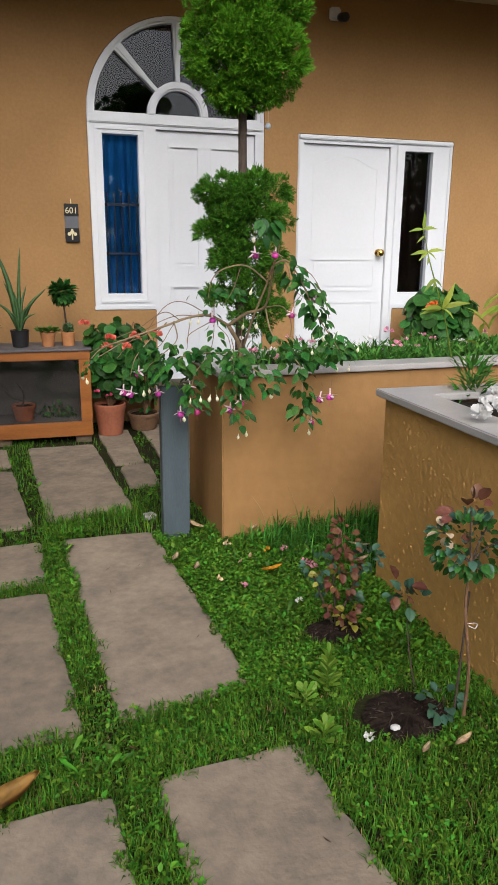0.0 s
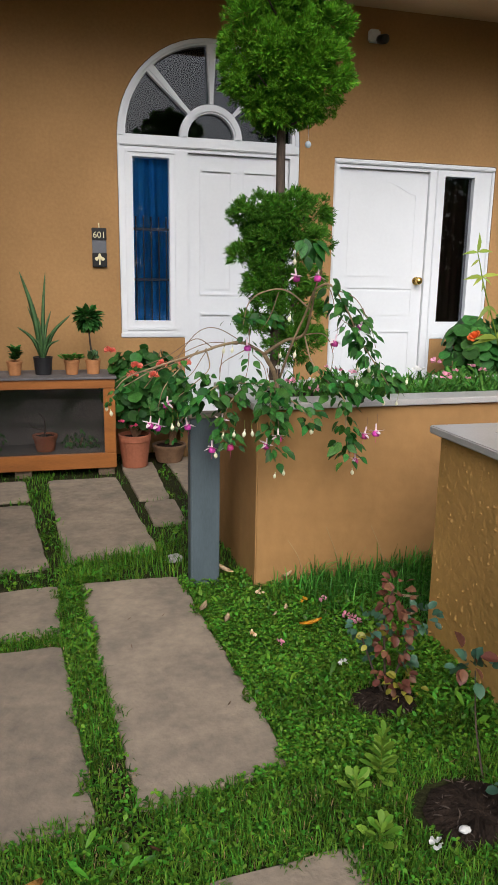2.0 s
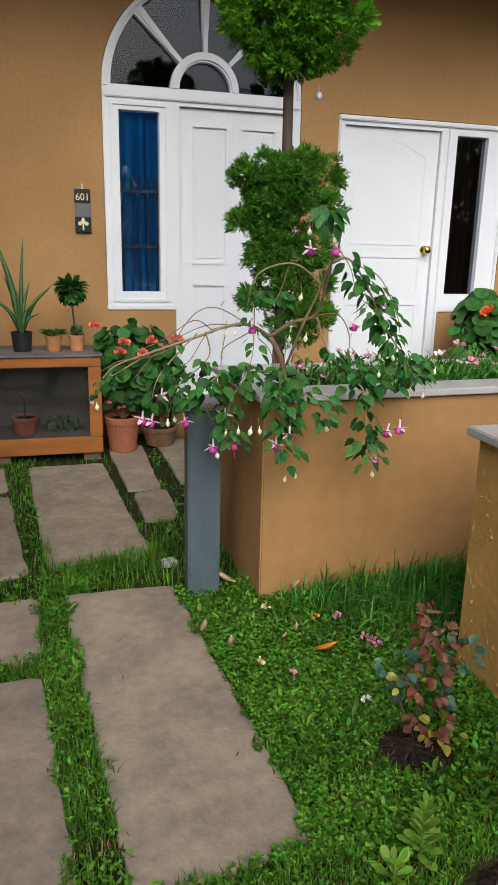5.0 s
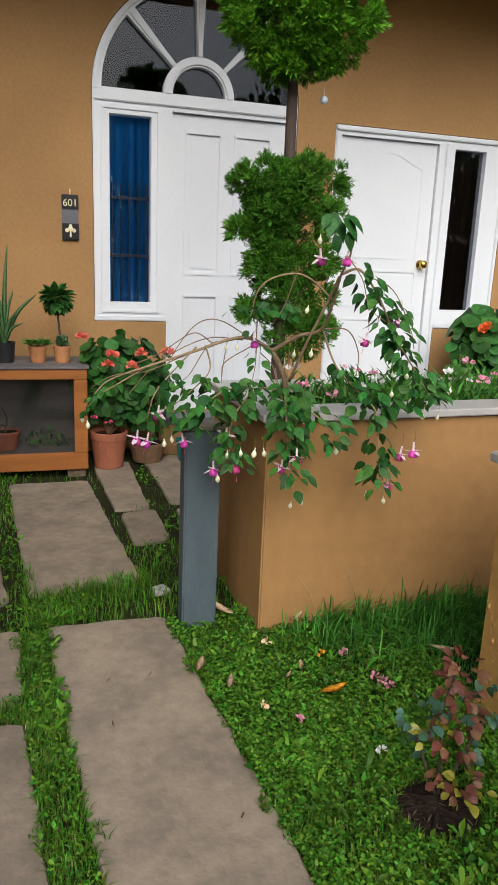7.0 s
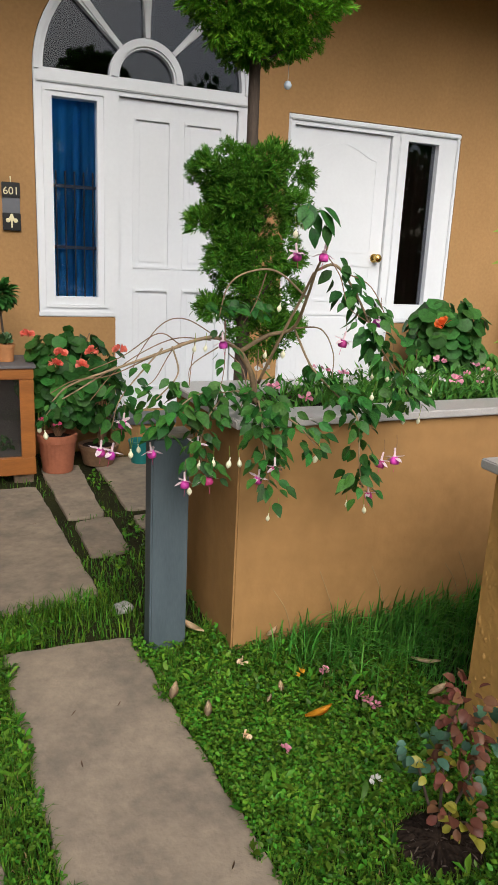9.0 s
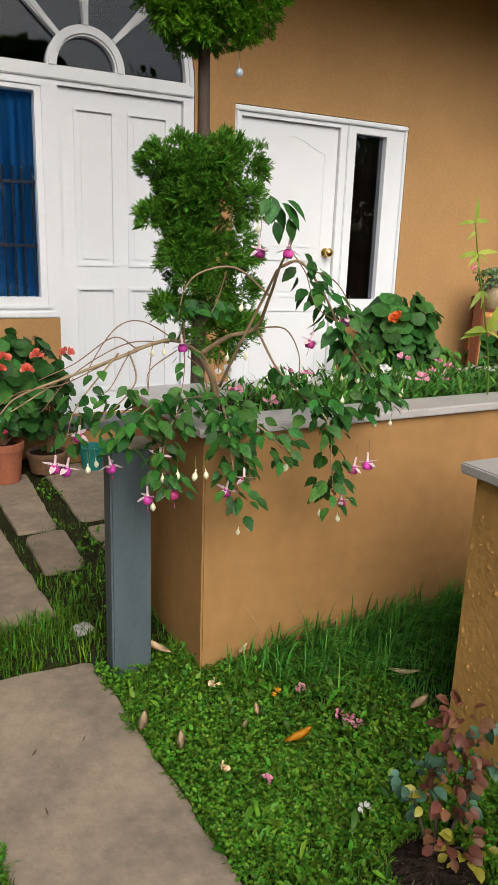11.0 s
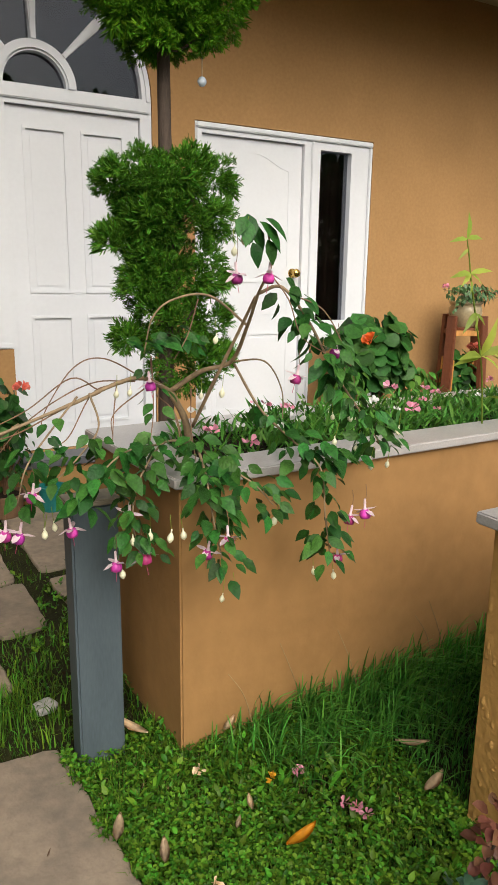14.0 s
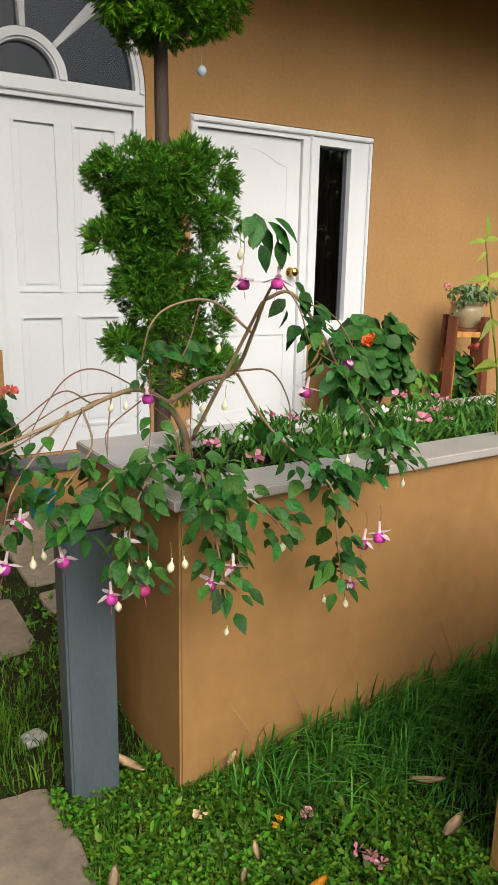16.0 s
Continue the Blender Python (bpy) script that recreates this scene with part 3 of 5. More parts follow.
# ---- paving ----
paving = tagged(new("pavement"), "sandstone stepping slabs with grass joints", "paving", kind="structure")


def slab(corners, top=0.016):
    random.seed(int(corners[0][0] * 1000 + corners[0][1] * 77) % 9973)
    ring_pts = []
    for i in range(4):
        a, b = Vector((*corners[i], 0)), Vector((*corners[(i + 1) % 4], 0))
        n = max(3, int((b - a).length / 0.035))
        out = Vector(((b - a).y, -(b - a).x, 0)).normalized()
        for k in range(n):
            q = a.lerp(b, k / n)
            chip = 0.010 * noise.noise(q * 9) + 0.005 * noise.noise(q * 31)
            if k == 0:
                chip -= 0.004
                q = q + (Vector((*corners[(i + 2) % 4], 0)) - q).normalized() * 0.010
            ring_pts.append(q + out * chip)
    c = sum(ring_pts, Vector()) / len(ring_pts)
    b = bmesh.new()
    low_r = [b.verts.new((p.x, p.y, -0.03)) for p in ring_pts]
    mid = [b.verts.new((p.x, p.y, top - 0.007 + 0.003 * noise.noise(p * 20))) for p in ring_pts]
    hi = [b.verts.new((p.x + (c.x - p.x) * 0.02, p.y + (c.y - p.y) * 0.012, top + 0.001 * noise.noise(p * 6))) for p in ring_pts]
    for p, q in ((low_r, mid), (mid, hi)):
        for i in range(len(p)):
            b.faces.new((p[i], p[(i + 1) % len(p)], q[(i + 1) % len(p)], q[i]))
    b.faces.new(hi)
    part("paving_slab", b, M_SLAB, paving)


SLABS = [
    [(.487, 1.97), (.926, 2.055), (.815, 3.43), (.372, 3.44)], [(.32, 3.69), (.773, 3.78), (.669, 5.20), (.21, 5.19)],
    [(.64, .28), (1.10, .30), (.96, 1.75), (.55, 1.71)], [(.09, .25), (.53, .28), (.437, 1.69), (-.01, 1.64)],
    [(-.06, 1.90), (.385, 1.955), (.303, 2.885), (-.14, 2.86)], [(-.15, 2.95), (.295, 2.98), (.289, 3.43), (-.16, 3.40)],
    [(-.20, 3.60), (.246, 3.655), (.126, 4.667), (-.31, 4.64)], [(-.32, 4.73), (.118, 4.76), (.075, 5.21), (-.36, 5.19)],
    [(.766, 4.63), (.955, 4.65), (.962, 5.58), (.725, 5.57)], [(.802, 4.14), (.985, 4.17), (.977, 4.62), (.788, 4.59)],
    [(1.082, 4.70), (1.55, 4.72), (1.52, 5.69), (1.062, 5.69)], [(1.11, 4.18), (1.5, 4.2), (1.5, 4.62), (1.085, 4.61)],
]
for s in SLABS:
    slab(s)
random.seed(11)

# ---- low cabinet with pots ----
CY, CB = 5.30, 5.72
cab = thing("display_cabinet", "low orange varnished wooden cabinet with a glass front", "cabinet")
CX0, CX1, CZ0, CZ1 = -0.75, 0.682, 0.055, 0.675
b = bmesh.new()
box(CX0, CX1, CY, CY + 0.045, CZ1 - 0.062, CZ1, 0.005, b)
box(CX0, CX1, CY, CY + 0.045, CZ0, CZ0 + 0.105, 0.005, b)
box(CX1 - 0.078, CX1, CY + 0.001, CY + 0.044, CZ0 + 0.106, CZ1 - 0.063, 0.004, b)
box(CX0, CX0 + 0.078, CY + 0.001, CY + 0.044, CZ0 + 0.106, CZ1 - 0.063, 0.004, b)
part("front_frame", b, M_CABINET, cab)
part("side_panel", box(CX1 - 0.022, CX1 - 0.002, CY + 0.046, CB, CZ0, CZ1 - 0.001, 0.002), M_CABINET, cab)
part("side_panel", box(CX0 + 0.002, CX0 + 0.022, CY + 0.046, CB, CZ0, CZ1 - 0.001, 0.002), M_CABINET, cab)
part("back_panel", box(CX0 + 0.023, CX1 - 0.023, CB - 0.015, CB, CZ0, CZ1 - 0.001), M_CABIN, cab)
part("bottom_panel", box(CX0 + 0.023, CX1 - 0.023, CY + 0.046, CB - 0.016, CZ0, CZ0 + 0.1), M_CABIN, cab)
part("top_board", box(CX0 - 0.01, CX1 + 0.012, CY - 0.012, CB + 0.005, CZ1 + 0.001, CZ1 + 0.018, 0.003), M_CABTOP, cab, "dusty grey slate top")
pane = part("glass_pane", box(CX0 + 0.079, CX1 - 0.079, CY + 0.018, CY + 0.022, CZ0 + 0.107, CZ1 - 0.064), M_CLEAR, cab, "dusty glass pane")
pane.visible_shadow = False
for x in (-0.70, 0.0, 0.56):
    bk = link_mesh("brick", box(x, x + 0.11, CY + 0.03, CY + 0.24, -0.01, CZ0 - 0.001, 0.006), M_BRICK)
    tagged(bk, "weathered brick under the cabinet", "brick", "bricks under the cabinet")

# ---- topiary cypress ----


def sprigs(name, parent, lumps, clumps, each, mat, size=(0.018, 0.038), label=""):
    """A clipped crown: tufts of flat feathery sprigs on overlapping lumps (centre, radii), with dark hollows between the tufts."""
    v, f = [], []
    weights = [r[0] * r[1] + r[1] * r[2] + r[0] * r[2] for _, r in lumps]
    for _ in range(clumps):
        c, r = random.choices(lumps, weights)[0]
        d = sphere_dir()
        inner = random.random() < 0.36
        shell = rnd(0.1, 0.7) if inner else rnd(0.84, 1.0)
        centre = Vector((c[0] + d.x * r[0] * shell, c[1] + d.y * r[1] * shell, c[2] + d.z * r[2] * shell))
        axis = (d + Vector((0, 0, 0.45)) + sphere_dir() * 0.35).normalized()
        reach = rnd(0.024, 0.05)
        stray = random.random() < 0.13
        for _ in range(each):
            e = (sphere_dir() + axis * 0.75).normalized()
            p = centre + e * reach * rnd(0.25, 0.9)
            way = (e + axis * 0.7 + sphere_dir() * 0.3).normalized()
            side = way.cross(sphere_dir()).normalized()
            L = rnd(*size) * (1.9 if stray else 1.0)
            for a, start_at in ((0.0, 0.0), (-0.6, 0.08), (0.6, 0.14), (-0.65, 0.30), (0.65, 0.36), (-0.7, 0.52), (0.7, 0.58)):
                t = L * (1.0 if a == 0 else 0.66 - 0.5 * start_at)
                s0 = p + way * (start_at * L)
                w = (way * math.cos(a) + side * math.sin(a) + sphere_dir() * 0.12).normalized()
                q = w.cross(sphere_dir()).normalized() * (L * 0.045)
                o = len(v)
                v += [s0 - q * 0.6, s0 + q * 0.6, s0 + w * t * 0.6 + q, s0 + w * t, s0 + w * t * 0.6 - q]
                f.append((o, o + 1, o + 2, o + 3, o + 4))
    me = bpy.data.meshes.new(name)
    me.from_pydata([tuple(x) for x in v], [], f)
    me.materials.append(mat)
    ob = new(name, me)
    ob.parent = parent
    if label:
        ob["label"] = label
    return ob


random.seed(21)
tree = thing("topiary_cypress", "clipped cypress tree with two tiers of green foliage", "tree")
TX, TY = 1.455, 4.08
part("trunk", tube(spline([(TX - 0.012, TY, -0.02), (TX - 0.012, TY, 0.5), (TX - 0.006, TY, 0.9), (TX + 0.004, TY, 1.5), (TX, TY, 2.0), (TX, TY, 2.5)]), 0.036, 0.020, 10, wob=0.1), M_BARK, tree, smooth=True)
for i in range(30):
    z = rnd(1.0, 1.55) if i < 18 else rnd(2.05, 2.7)
    a, l = rnd(0, 6.28), rnd(0.08, 0.16) if i < 18 else rnd(0.14, 0.26)
    o = Vector((TX, TY, z))
    e = o + Vector((math.cos(a) * l, math.sin(a) * l, rnd(0.02, 0.16)))
    part("limb", tube(spline([o, o.lerp(e, .5) + Vector((0, 0, -.02)), e], 3), 0.008, 0.003, 5), M_BARK, tree)
sprigs("upper_crown", tree, [((TX + 0.01, TY, 2.49), (0.30, 0.30, 0.40)), ((TX + 0.11, TY - 0.05, 2.31), (0.21, 0.23, 0.18)), ((TX - 0.11, TY, 2.35), (0.19, 0.23, 0.20)),
                              ((TX + 0.0, TY, 2.17), (0.17, 0.18, 0.09)), ((TX + 0.02, TY, 2.75), (0.28, 0.28, 0.18)), ((TX + 0.26, TY, 2.58), (0.07, 0.1, 0.06))], 1080, 31, M_CYPRESS, label="dense bright green clipped crown")
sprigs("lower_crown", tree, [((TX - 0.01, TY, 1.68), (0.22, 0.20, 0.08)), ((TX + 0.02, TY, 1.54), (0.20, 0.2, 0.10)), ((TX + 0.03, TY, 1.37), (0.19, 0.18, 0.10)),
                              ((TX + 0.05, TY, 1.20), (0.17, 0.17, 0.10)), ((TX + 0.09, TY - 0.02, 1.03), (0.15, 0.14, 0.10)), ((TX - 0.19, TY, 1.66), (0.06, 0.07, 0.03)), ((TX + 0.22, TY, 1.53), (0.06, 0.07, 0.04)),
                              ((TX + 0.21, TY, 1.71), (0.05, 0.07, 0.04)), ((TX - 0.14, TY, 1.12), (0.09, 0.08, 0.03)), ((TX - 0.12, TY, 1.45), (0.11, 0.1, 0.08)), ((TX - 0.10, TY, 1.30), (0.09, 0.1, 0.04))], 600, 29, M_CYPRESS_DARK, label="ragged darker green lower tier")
bulb = thing("glass_bauble", "small pale blue glass bauble hanging from the cypress", "ornament")
bx = (1.588, 4.050, 2.012)
part("ball", lathe([(0, -0.017), (0.010, -0.014), (0.016, -0.004), (0.016, 0.004), (0.010, 0.014), (0, 0.017)], bx, 16), material("pale_blue_glass", (0.70, 0.78, 0.88), 0.1, vary=0.1, bump=0), bulb, smooth=True)
part("string", tube([Vector(bx) + Vector((0, 0, 0.016)), Vector(bx) + Vector((0, 0, 0.16))], 0.0012, 0.0012, 4), M_STRING, bulb)

# ---- lawn ----


def inside(pts, quad, shrink):
    c = np.mean(quad, axis=0)
    ok = np.ones(len(pts), bool)
    for i in range(4):
        a, b = np.array(quad[i]), np.array(quad[(i + 1) % 4])
        n = np.array([-(b - a)[1], (b - a)[0]])
        n = n / np.linalg.norm(n)
        ok &= ((pts - a) @ n) > shrink
    return ok


def blades(name, pts, length, width, lean, mat, label, wild=0.5):
    """Bent grass blades standing at the points."""
    n = len(pts)
    rs = np.random.RandomState(len(name) * 131 + n)
    a, ln = rs.uniform(0, 2 * np.pi, n), length * rs.uniform(0.45, 1.25, n)
    if np.ndim(lean) == 0:
        d = np.stack([np.cos(a), np.sin(a)], 1)
    else:
        d = np.stack([np.cos(a), np.sin(a)], 1) * wild + np.array(lean)[None]
    tilt = rs.uniform(0.15, 1.0, n)
    s = np.stack([-np.sin(a), np.cos(a)], 1) * (width * rs.uniform(0.6, 1.3, n))[:, None]
    base = np.concatenate([pts, np.zeros((n, 1))], 1)
    v = np.zeros((n, 5, 3))
    v[:, 0], v[:, 1] = base, base
    v[:, 0, :2] -= s
    v[:, 1, :2] += s
    mid = base.copy()
    mid[:, :2] += d * (ln * tilt * 0.30)[:, None]
    mid[:, 2] += ln * (0.62 - 0.12 * tilt)
    v[:, 2], v[:, 3] = mid, mid
    v[:, 2, :2] += s * 0.8
    v[:, 3, :2] -= s * 0.8
    v[:, 4] = base
    v[:, 4, :2] += d * (ln * tilt * 0.85)[:, None]
    v[:, 4, 2] += ln * (1.0 - 0.45 * tilt)
    me = bpy.data.meshes.new(name)
    o = 5 * np.arange(n)
    quads = np.stack([o, o + 1, o + 2, o + 3], 1).tolist()
    tris = np.stack([o + 3, o + 2, o + 4], 1).tolist()
    me.from_pydata(v.reshape(-1, 3).tolist(), [], quads + tris)
    me.materials.append(mat)
    return tagged(new(name, me), label, "grass", kind="stuff")


rs = np.random.RandomState(5)


def free_of_slabs(pts, reach):
    keep = np.ones(len(pts), bool)
    for q in SLABS:
        keep &= ~inside(pts, q, reach)
    keep &= ~inside(pts, [(1.13, 3.245), (4.4, 3.36), (4.3, 4.0), (1.1, 3.9)], 0)
    keep &= ~inside(pts, [(1.65, 0.2), (3.5, 0.2), (3.5, 2.64), (1.65, 2.64)], 0)
    keep &= ~inside(pts, [(0.838, 3.305), (0.985, 3.305), (0.985, 3.42), (0.838, 3.42)], 0)
    return keep


def lawn_points(n, x0, x1, y0, y1, patch=0.0, seed=0.0):
    p = np.stack([rs.uniform(x0, x1, n), rs.uniform(y0, y1, n)], 1)
    wob = np.array([noise.noise(Vector((x * 14, y * 14, 3.3))) for x, y in p])
    keep = np.ones(n, bool)
    for q in SLABS:
        keep &= ~(inside(p, q, 0.004) & (inside(p, q, 0.03) | (wob < 0.18)))
    keep &= free_of_slabs(p, 0.03)
    if patch:
        pn = np.array([noise.noise(Vector((x * 3.3 + seed, y * 3.3, 1.7 + seed))) for x, y in p])
        keep &= pn > -patch + rs.uniform(-0.25, 0.25, n)
    soil = ((p[:, 0] - 1.305) / 0.15) ** 2 + ((p[:, 1] - 1.78) / 0.13) ** 2 < 1
    soil2 = ((p[:, 0] - 1.30) / 0.11) ** 2 + ((p[:, 1] - 2.28) / 0.10) ** 2 < 1
    return p[keep & ~soil & ~soil2]


pts = lawn_points(150000, -0.45, 1.68, 0.9, 3.40, 0.5)
leafy_side = (pts[:, 0] > 0.9) & (pts[:, 1] > 1.75)
pts = pts[~leafy_side | (rs.uniform(0, 1, len(pts)) < 0.9)]
blades("lawn_grass", pts, 0.044, 0.0018, 0, M_GRASS, "short green lawn grass between the slabs")
pts = lawn_points(26000, -0.45, 1.62, 3.35, 5.9, 0.3, 4.0)
pts = pts[(pts[:, 1] < 4.15) | ((pts[:, 0] > 0.05) & (pts[:, 0] < 0.26)) | (rs.uniform(0, 1, len(pts)) < 0.22)]
blades("joint_grass", pts, 0.045, 0.0018, 0, M_GRASS, "grass growing in the joints of the paving")
def arching(name, pts, length, width, lean, mat, label):
    """Long soft blades that rise in tufts and bow over to one side."""
    n = len(pts)
    r = np.random.RandomState(n)
    tuft = np.array([noise.noise(Vector((x * 16, y * 16, 5.1))) for x, y in pts])
    a = r.uniform(0, 2 * np.pi, n)
    out = np.stack([np.cos(a), np.sin(a)], 1) * 0.55 + np.array(lean) * r.uniform(0.2, 1.3, n)[:, None]
    ln = length * r.uniform(0.45, 1.15, n) * (1 + 0.5 * tuft)
    bow = r.uniform(0.25, 1.0, n)
    side = np.stack([-out[:, 1], out[:, 0]], 1)
    side /= np.linalg.norm(side, axis=1)[:, None] + 1e-6
    v = np.zeros((n, 9, 3))
    for k, t in enumerate((0.0, 0.3, 0.6, 0.85)):
        spread = (ln * bow * (0.25 * t + 0.75 * t * t))[:, None] * out
        w = (width * (1 - 0.7 * t * t) * r.uniform(0.7, 1.2, n))[:, None] * side
        z = ln * (t - 0.55 * bow * t * t)
        v[:, 2 * k, :2], v[:, 2 * k + 1, :2] = pts + spread - w, pts + spread + w
        v[:, 2 * k, 2], v[:, 2 * k + 1, 2] = z, z
    v[:, 8, :2] = pts + (ln * bow)[:, None] * out
    v[:, 8, 2] = ln * (1 - 0.6 * bow)
    o = 9 * np.arange(n)
    faces = []
    for k in range(3):
        faces += np.stack([o + 2 * k, o + 2 * k + 1, o + 2 * k + 3, o + 2 * k + 2], 1).tolist()
    faces += np.stack([o + 6, o + 7, o + 8], 1).tolist()
    me = bpy.data.meshes.new(name)
    me.from_pydata(v.reshape(-1, 3).tolist(), [], faces)
    me.materials.append(mat)
    for q in me.polygons:
        q.use_smooth = True
    return tagged(new(name, me), label, "grass", kind="stuff")


p = np.stack([rs.uniform(1.15, 3.4, 7500), 3.245 - np.abs(rs.normal(0, 0.17, 7500))], 1)
p[:, 1] += (p[:, 0] - 1.127) * 0.035
p = p[free_of_slabs(p, 0.0) & (rs.uniform(0, 1, len(p)) < np.clip((p[:, 0] - 1.2) / 0.3, 0.10, 1))]
near = np.array([noise.noise(Vector((x * 16, y * 16, 5.1))) for x, y in p])
p = p[near > rs.uniform(-0.35, 0.05, len(p))]
arching("long_grass", p, 0.175, 0.003, (0.15, -0.75), M_LONGGRASS, "long dark grass along the foot of the planter")
p = np.stack([rs.uniform(1.68, 3.4, 5000), rs.uniform(2.66, 3.2, 5000)], 1)
blades("shaded_grass", p, 0.07, 0.002, 0, M_LONGGRASS, "dark grass between the two planters")
p = lawn_points(3600, 0.3, 0.92, 3.43, 3.95, 0.2, 3.0)
blades("tufted_grass", p, 0.075, 0.002, 0, M_GRASS, "tufts of taller grass in a paving joint")

pts = lawn_points(60000, -3.2, 1.64, -2.2, 5.2, 0.6, 1.0)
pts = pts[(pts[:, 0] < -0.42) | (pts[:, 1] < 0.93)]
blades("outer_grass", pts, 0.055, 0.004, 0, M_GRASS, "lawn grass spreading beyond the slabs")
pts = lawn_points(9000, -0.4, 1.66, 0.95, 3.3, 0.0, 13.0)
tagged(blades("dry_grass", pts, 0.032, 0.0014, 0, M_STRAW, "scattered dry straw-coloured blades in the lawn"))

# clover and broad-leaved weeds
random.seed(31)
lv = Leaves(((0.0, 0.05, 0.0), (0.45, 0.36, 0.04), (0.8, 0.3, 0.03), (1.0, 0.0, 0.0)))
for x, y in np.concatenate([lawn_points(11000, 0.8, 1.66, 2.0, 3.36, 0.1, 9.0), lawn_points(5000, -0.4, 1.66, 1.0, 3.4, 0.0, 4.0)]):
    a = rnd(0, 6.28)
    h = rnd(0.018, 0.046)
    for k in range(3):
        lv.add((x, y, h), (math.cos(a + k * 2.1), math.sin(a + k * 2.1), rnd(-0.2, 0.5)), rnd(0.008, 0.015), fold=0.25)
tagged(lv.done("clover", M_CLOVER), "low clover leaves scattered through the lawn", "clover", kind="stuff")


def rosettes(lv, pts, leaves, size, height, rise=(0.0, 1.1)):
    """Low weeds: a few leaves spreading from one crown, the upper ones smaller."""
    for x, y in pts:
        a, top, big = rnd(0, 6.28), rnd(*height), rnd(0.75, 1.25)
        for k in range(random.choice(leaves)):
            b = a + k * 1.9 + rnd(-.4, .4)
            z = top * rnd(0.25, 1.0)
            lv.add((x + rnd(-.008, .008), y + rnd(-.008, .008), z), (math.cos(b), math.sin(b), rnd(*rise)), rnd(*size) * big, fold=0.16)


lv = Leaves(OVATE)
rosettes(lv, lawn_points(1900, 0.84, 1.66, 2.0, 3.34, 0.0, 2.0), (3, 4, 5), (0.011, 0.024), (0.012, 0.055), (-0.2, 1.6))
rosettes(lv, lawn_points(900, 0.95, 1.66, 1.6, 2.05, -0.05, 5.0), (3, 4), (0.010, 0.022), (0.01, 0.04))
rosettes(lv, lawn_points(1700, -0.4, 0.62, 1.2, 3.7, -0.02, 6.0), (4, 5), (0.010, 0.022), (0.012, 0.042))
rosettes(lv, lawn_points(900, 0.4, 1.1, 1.65, 2.1, -0.05, 7.0), (3, 4), (0.010, 0.018), (0.01, 0.03))
rosettes(lv, lawn_points(1200, -0.3, 1.15, 3.4, 5.35, -0.05, 8.0), (4, 5), (0.012, 0.028), (0.012, 0.05), (0.2, 1.3))
tagged(lv.done("weeds", M_CLOVER), "broad-leaved green weeds among the grass", "weeds", kind="stuff")
lv = Leaves(((0.0, 0.03, 0.0), (0.3, 0.11, 0.05), (0.7, 0.15, 0.05), (1.0, 0.0, -0.06)))
rosettes(lv, lawn_points(420, 0.34, 0.54, 1.75, 3.6, 0.1, 3.0), (6, 7), (0.025, 0.05), (0.01, 0.03), (0.1, 0.8))
rosettes(lv, lawn_points(90, 0.9, 1.6, 2.0, 3.2, 0.0, 12.0), (6, 7), (0.03, 0.055), (0.015, 0.04), (0.2, 1.2))
tagged(lv.done("plantain_weeds", M_CLOVER), "rosettes of longer-leaved weeds in the joints", "weeds", kind="stuff")
for k, x in enumerate((1.32, 1.50, 1.72, 2.06, 2.12)):
    st = thing("dry_stalk", "thin dry grass stalk leaning against the planter", "grass stalk", "dry stalks")
    y = 3.238 + (x - 1.127) * 0.035 - 0.03
    part("stem", tube(spline([(x + 0.03, y - 0.02, 0), (x, y, 0.14), (x - 0.05, y + 0.01, 0.22 + 0.06 * rnd(0, 1))], 4), 0.0022, 0.0012, 5), M_STRAW, st)

# soil patches
for (cx, cy, rx, ry), lab in (((1.325, 1.77, 0.138, 0.125), "round patch of dark mulch cut in the lawn"), ((1.30, 2.28, 0.12, 0.10), "dark soil patch round the rose")):
    b = bmesh.new()
    bmesh.ops.create_circle(b, cap_ends=True, segments=40, radius=1)
    bmesh.ops.subdivide_edges(b, edges=b.edges[:], cuts=1)
    bmesh.ops.poke(b, faces=b.faces[:])
    bmesh.ops.subdivide_edges(b, edges=b.edges[:], cuts=4, use_grid_fill=True)
    for v in b.verts:
        q = v.co.copy()
        v.co = Vector((cx + q.x * rx * (1 + 0.12 * noise.noise(q * 3)), cy + q.y * ry * (1 + 0.12 * noise.noise(q * 3)), 0.006 + 0.024 * (noise.noise(q * 7) + 0.5 * noise.noise(q * 19) + 0.6) * (1 - q.length ** 4)))
    ob = tagged(link_mesh("mulch_patch", b, M_SOIL, smooth=True), lab, "soil")
    chips = Leaves(NARROW)
    for _ in range(70):
        a, r = rnd(0, 6.28), math.sqrt(rnd(0, 0.85))
        chips.add((cx + math.cos(a) * r * rx, cy + math.sin(a) * r * ry, rnd(0.018, 0.028)), (rnd(-1, 1), rnd(-1, 1), rnd(-.1, .3)), rnd(0.008, 0.03))
    tagged(chips.done("wood_chips", M_BARK, ob, "brown wood chips"), kind="stuff")

# ---- plants: generic makers ----


def along(pts, n):
    """n evenly spread (point, direction) pairs on a polyline."""
    out = []
    for i in range(n):
        t = (i + 0.5) / n * (len(pts) - 1)
        k = min(int(t), len(pts) - 2)
        out.append((pts[k].lerp(pts[k + 1], t - k), (pts[k + 1] - pts[k]).normalized()))
    return out


